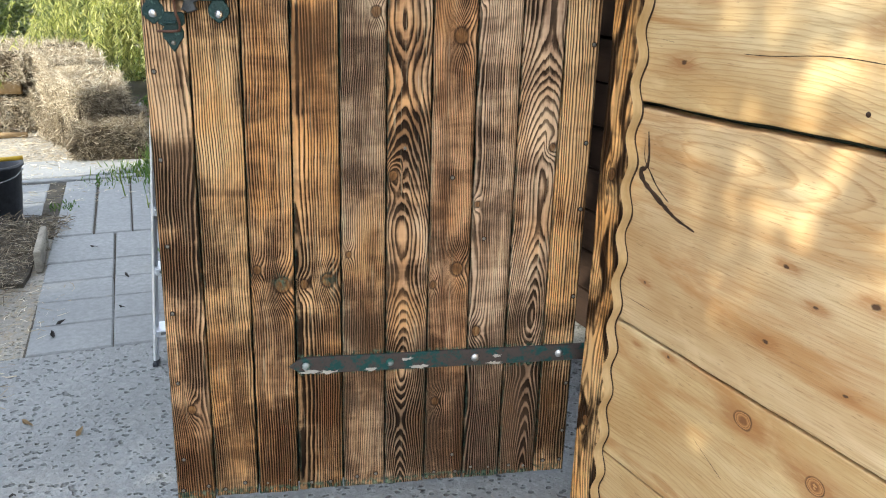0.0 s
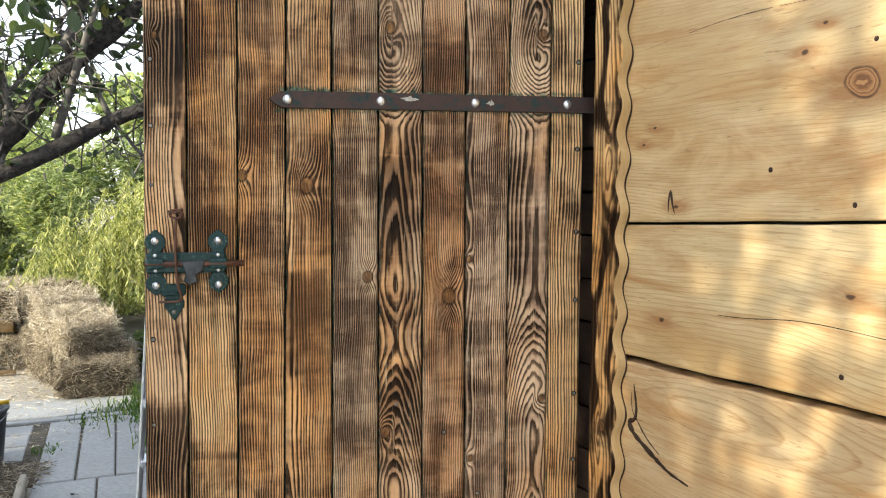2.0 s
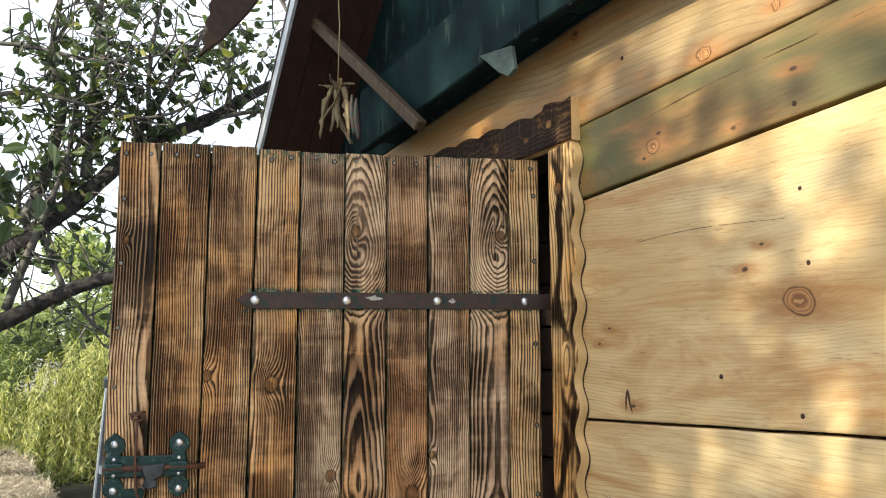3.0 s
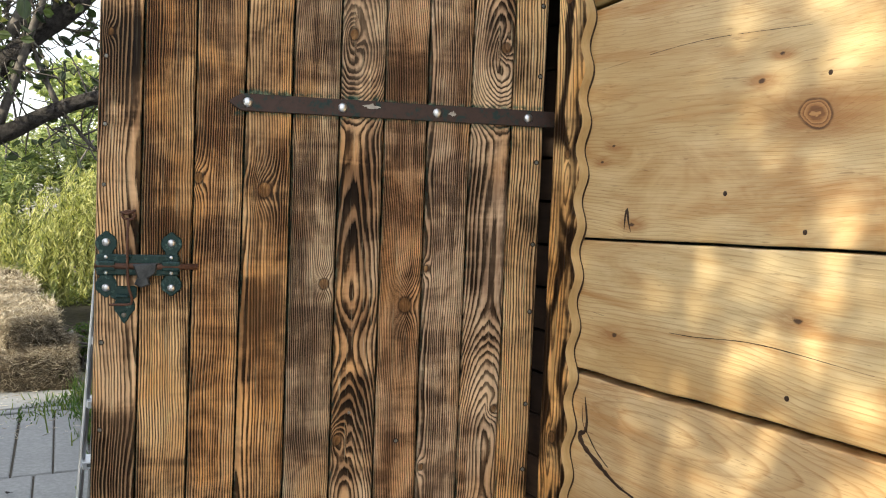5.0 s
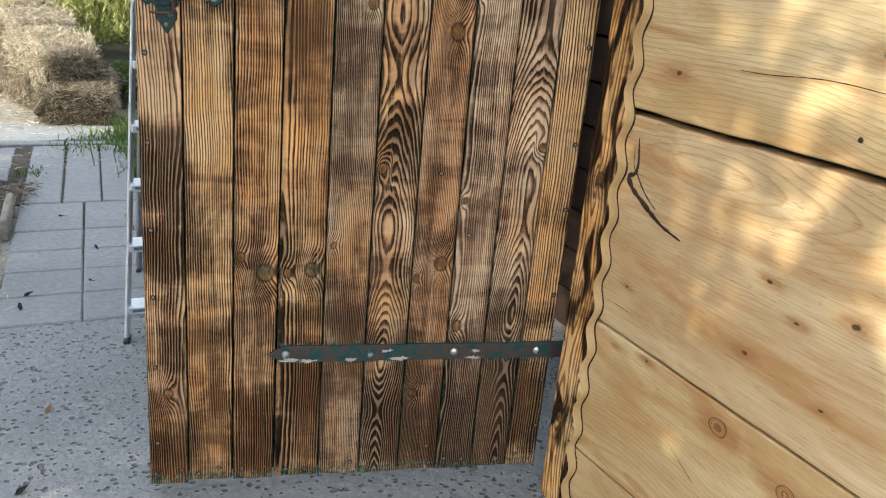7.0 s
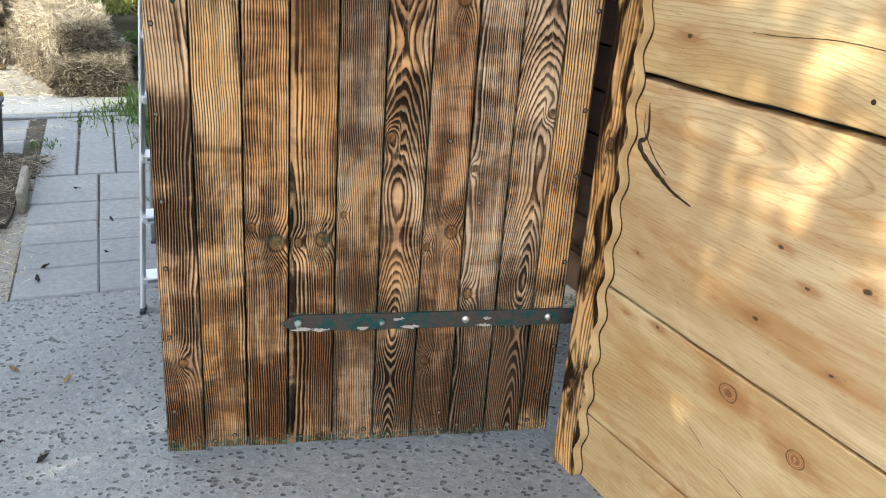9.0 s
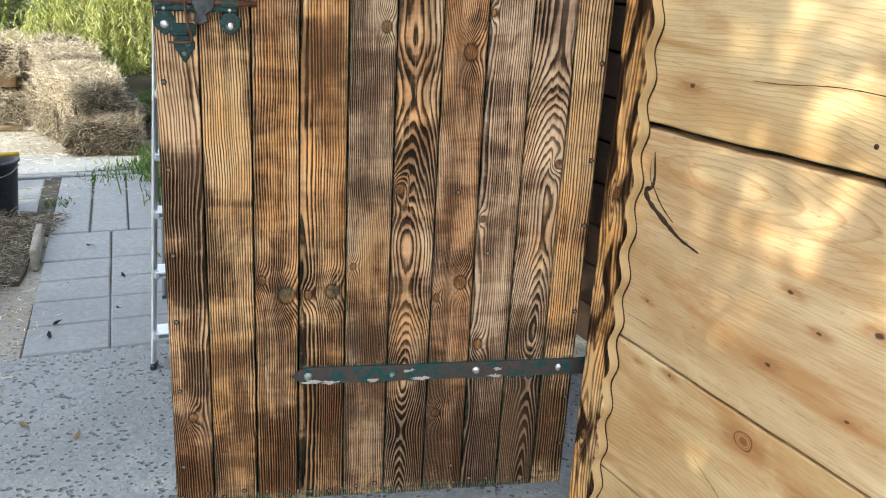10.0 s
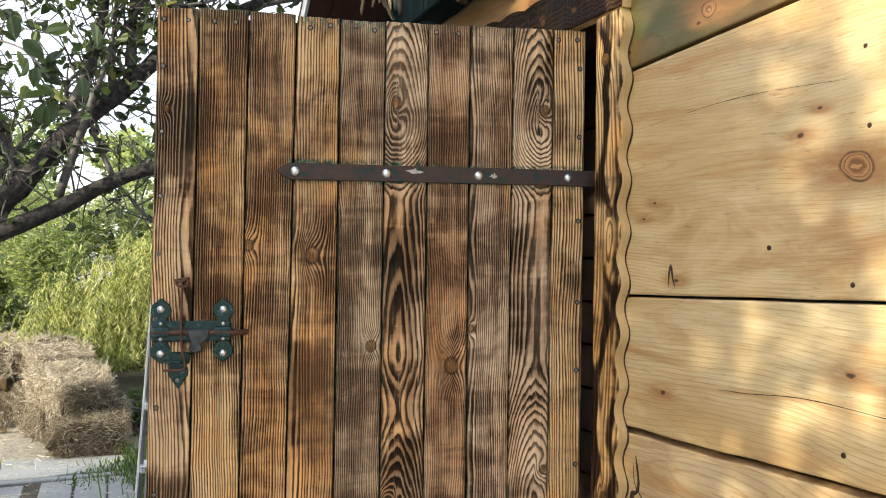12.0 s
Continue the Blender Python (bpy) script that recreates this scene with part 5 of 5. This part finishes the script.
shoots = [[(-1.875, 2.751, 1.658), (-1.760, 2.713, 1.978), (-1.681, 2.676, 2.195), (-1.600, 2.676, 2.450), (-1.551, 2.677, 2.916)],
          [(-1.817, 2.752, 2.113), (-1.736, 2.752, 2.316), (-1.638, 2.715, 2.727), (-1.697, 2.676, 3.003), (-1.631, 2.676, 3.506)],
          [(-1.519, 2.753, 2.364), (-1.509, 2.753, 2.568), (-1.485, 2.753, 3.157), (-1.455, 2.754, 3.658)],
          [(-1.275, 2.755, 2.598), (-1.075, 2.756, 2.965), (-0.946, 2.757, 3.197), (-0.774, 2.759, 3.559)],
          [(-2.083, 2.750, 1.806), (-2.257, 2.672, 2.330), (-2.166, 2.595, 2.851), (-2.244, 2.595, 3.447)],
          [(-1.911, 2.750, 1.590), (-1.643, 2.828, 1.754), (-1.469, 2.904, 1.577), (-1.298, 2.905, 1.448)],
          [(-1.207, 2.755, 2.605), (-1.206, 2.679, 2.994), (-1.118, 2.603, 3.507)], [(-0.948, 2.832, 2.719), (-0.608, 2.835, 2.797), (-0.356, 2.911, 2.701)],
          [(-2.217, 2.748, 1.678), (-1.981, 2.901, 2.093), (-1.717, 2.977, 2.210), (-1.375, 2.979, 2.122)], [(-2.340, 2.670, 2.588), (-1.818, 2.598, 2.760), (-1.210, 2.603, 2.665), (-0.863, 2.681, 2.862)],
          [(-2.342, 2.593, 2.854), (-1.907, 2.519, 2.984), (-1.384, 2.524, 2.932), (-0.949, 2.604, 3.084)]]
for q in limb_a[8::7] + limb_b[12::8]:
    w = Vector((rt.normal() * 0.25, rt.normal() * 0.25, 1)).normalized()
    h = rt.uniform(0.6, 1.3)
    shoots.append([q, q + w * h * 0.35 + Vector((rt.normal() * 0.05, 0, 0)), q + w * h * 0.7 + Vector((rt.normal() * 0.1, rt.normal() * 0.1, 0)), q + w * h + Vector((rt.normal() * 0.15, 0, 0))])
leaf_spots = []
for i, sh in enumerate(shoots):
    c = spline(sh, 0.06)
    tube_part("shoot", c, taper(c, (0.026, 0.036, 0.030, 0.026, 0.024)[i] if i < 5 else 0.016, 0.006), M_TWIG, tree, 7, 0.25)
    for q in c[2:]:
        for _ in range(2):
            d = Vector(rt.normal(size=3)).normalized() + Vector((0, 0, 0.25))
            L = rt.uniform(0.12, 0.45)
            e = q + d * L
            tw = spline([q, q + d * L * 0.35 + Vector(rt.normal(size=3)) * 0.04, q + d * L * 0.7 + Vector(rt.normal(size=3)) * 0.05, e], 0.08)
            tube_part("twig", tw, taper(tw, 0.0062, 0.002), M_TWIG, tree, 4)
            for w in tw[1:]:
                if rt.uniform() < (0.58 if w.z > 2.35 else 0.3):
                    leaf_spots.append(w + Vector(rt.normal(size=3)) * 0.02)
for c in (limb_a[12:], limb_b[16:]):
    for q in c[::2]:
        for _ in range(2):
            d = Vector(rt.normal(size=3)).normalized() + Vector((0, 0, 0.35))
            e = q + d * rt.uniform(0.2, 0.5)
            tw = spline([q, q.lerp(e, 0.5) + Vector(rt.normal(size=3)) * 0.03, e], 0.08)
            tube_part("twig", tw, taper(tw, 0.006, 0.002), M_TWIG, tree, 4)
            leaf_spots += [w + Vector(rt.normal(size=3)) * 0.02 for w in tw[1:] if rt.uniform() < 0.5]
leaf_cloud("leaves", leaf_spots, 0.064, M_TREELEAF, tree, 0.9, 0.60, "", 22, ROUND_LEAF)
near = [Vector((-1.552 + rt.normal() * 0.09, 1.235 + rt.normal() * 0.09, 2.021 + rt.normal() * 0.11)) for _ in range(34)]
leaf_cloud("near_leaves", near, 0.074, M_TREELEAF, tree, 1.2, 0.60, "", 23, ROUND_LEAF)
tube_part("near_twig", spline([(-2.376, 2.279, 2.458), (-1.964, 1.791, 2.279), (-1.638, 1.366, 2.131), (-1.490, 1.147, 1.990)], 0.1), 0.004, M_TWIG, tree, 5)

# far trees up against the sky
for i, (x, y, r, z) in enumerate(((-8.0, 19, 2.5, 2.9), (-3.8, 20, 2.2, 2.6), (0.5, 20, 2.5, 3.1), (-11.5, 17, 2.7, 3.3))):
    t = bush("tree", "hazy green tree in the distance", "tree", (x, y, z), (r, r * 0.8, z * 0.75), 5000, 0.20, M_BUSH, 0.6, 140 + i, 0, 9)

# unseen shade trees added beside and behind the viewer; gaps let low sun through
def shade_tree(x, y, z, rx, rz, count, size, seed):
    t = thing("shade_tree", "unseen leafy tree added to dapple and block the low sunlight", "tree", None, "shade trees")
    rng = np.random.default_rng(seed)
    tube_part("trunk", spline([(x, y, -0.05), (x + 0.1, y - 0.05, z * 0.4), (x, y, z)], 0.3), 0.11, M_BARK, t, 10, 0.3)
    sp = []
    for k in range(16):
        a = rng.uniform(0, 6.28)
        c = Vector((x + math.cos(a) * rx * rng.uniform(0.1, 0.7), y + math.sin(a) * rx * rng.uniform(0.1, 0.7), z + rng.uniform(-0.8, 0.8) * rz))
        tube_part("limb", spline([(x, y, z * 0.6), (x + (c.x - x) * 0.5, y + (c.y - y) * 0.5, (z * 0.6 + c.z) / 2 + 0.1), c], 0.3), 0.025, M_BARK, t, 6, 0.2)
        sp += clump(rng, c, (rx * 0.45, rx * 0.45, rz * 0.4), count // 16, 0.2)
    leaf_cloud("crown", sp, size, M_LEAF, t, 0.3, 0.6, "", seed)


shade_tree(-3.5, -2.15, 2.65, 1.6, 1.5, 3300, 0.075, 301)
shade_tree(-5.2, -2.9, 3.6, 1.8, 1.6, 2600, 0.11, 311)
# high crown added to keep sun off the gable and top boards
shade_tree(-6.2, -2.7, 6.25, 2.2, 1.1, 6500, 0.13, 305)
# out of view, added to cast shade on the lower wall and ground
bush("shrub", "unseen leafy shrub added to shade the lower wall and ground", "bush", (-3.3, -1.9, 1.25), (1.7, 1.7, 1.0), 6000, 0.09, M_LEAF, 0.55, 306, 0, 10)
# added to shade the path while the bales stay sunlit
shade_tree(-8.6, -1.8, 3.4, 2.1, 2.4, 9000, 0.16, 302)
# added to darken the lower wall and the ground near the slabs
shade_tree(-4.9, -3.1, 2.75, 0.95, 0.75, 3600, 0.10, 307)
shade_tree(-7.5, -1.8, 2.6, 1.6, 1.7, 7000, 0.14, 304)

# dried cobs hung from the roof overhang
husk = thing("dried_corn", "bundle of dried corn husks hung under the roof", "corn")
HB = WALL @ Vector((-0.679, -0.25, 2.194))
tube_part("cord", [HB + Vector((0, 0, 0.09)), HB + Vector((0.004, 0, 0.28)), HB + Vector((-0.01, 0, 0.55))], 0.002, M_STICK, husk, 5)
rh = np.random.default_rng(9)
for k in range(15):
    d = Vector((rh.normal() * 0.28, rh.normal() * 0.3, -1 if k < 10 else 0.15)).normalized()
    if k >= 10:
        d = Vector((math.cos(k * 2.3), math.sin(k * 2.3), 0.25)).normalized()
    c0 = HB + Vector((rh.normal() * 0.008, rh.normal() * 0.008, 0.085))
    L = rh.uniform(0.10, 0.19) if k < 10 else rh.uniform(0.05, 0.08)
    pts = [c0, c0 + d * L * 0.4 + Vector((rh.normal(), rh.normal(), 0)) * 0.010, c0 + d * L]
    blade = spline(pts, 0.015)
    side_ = d.cross(Vector(rh.normal(size=3))).normalized()
    vs, fs = [], []
    for i, q in enumerate(blade):
        f = i / (len(blade) - 1)
        w = (0.003 + 0.008 * math.sin(math.pi * min(1, f * 0.9 + 0.1))) * (1 + 0.3 * rh.normal())
        fold = d.cross(side_) * w * 0.6
        vs += [q - side_ * w + fold, q, q + side_ * w + fold, q + fold * 0.4]
    for i in range(len(blade) - 1):
        fs += [(i * 4 + m, i * 4 + (m + 1) % 4, i * 4 + 4 + (m + 1) % 4, i * 4 + 4 + m) for m in range(4)]
    part("husk", mesh_of("husk", vs, fs, M_CORN, True), husk)
for du, dz in ((0.075, -0.01), (0.105, -0.03)):
    q = WALL @ Vector((-0.679 + du, -0.235, 2.194 + dz))
    tube_part("cob", spline([q + Vector((0, 0, 0.055)), q, q + Vector((0.008, 0, -0.07))], 0.012), [0.003, 0.006, 0.008, 0.009, 0.010, 0.010, 0.009, 0.009, 0.008, 0.006, 0.005, 0.004, 0.003, 0.003], M_STRAP, husk, 9, 0.3)

# corner of a scalloped board hung above, its backlit darkness put into the colour
fringe = plate([(x - 0.015, 2.349 + 0.93 * (z - 2.403)) for x, z in [(-0.825, 2.403), (-0.812, 2.44), (-0.819, 2.46), (-0.803, 2.49), (-0.811, 2.515), (-0.797, 2.545), (-0.803, 2.575), (-0.786, 2.605), (-0.79, 2.64), (-0.76, 2.75), (-0.58, 2.75), (-0.645, 2.63), (-0.682, 2.567), (-0.766, 2.458)]], 0.59, 0.61, 0.002)
tagged(part("scalloped_board", (fringe, M_HOLE)), "brown board end with a scalloped edge, backlit darkness in its colour", "board", "", "structure")
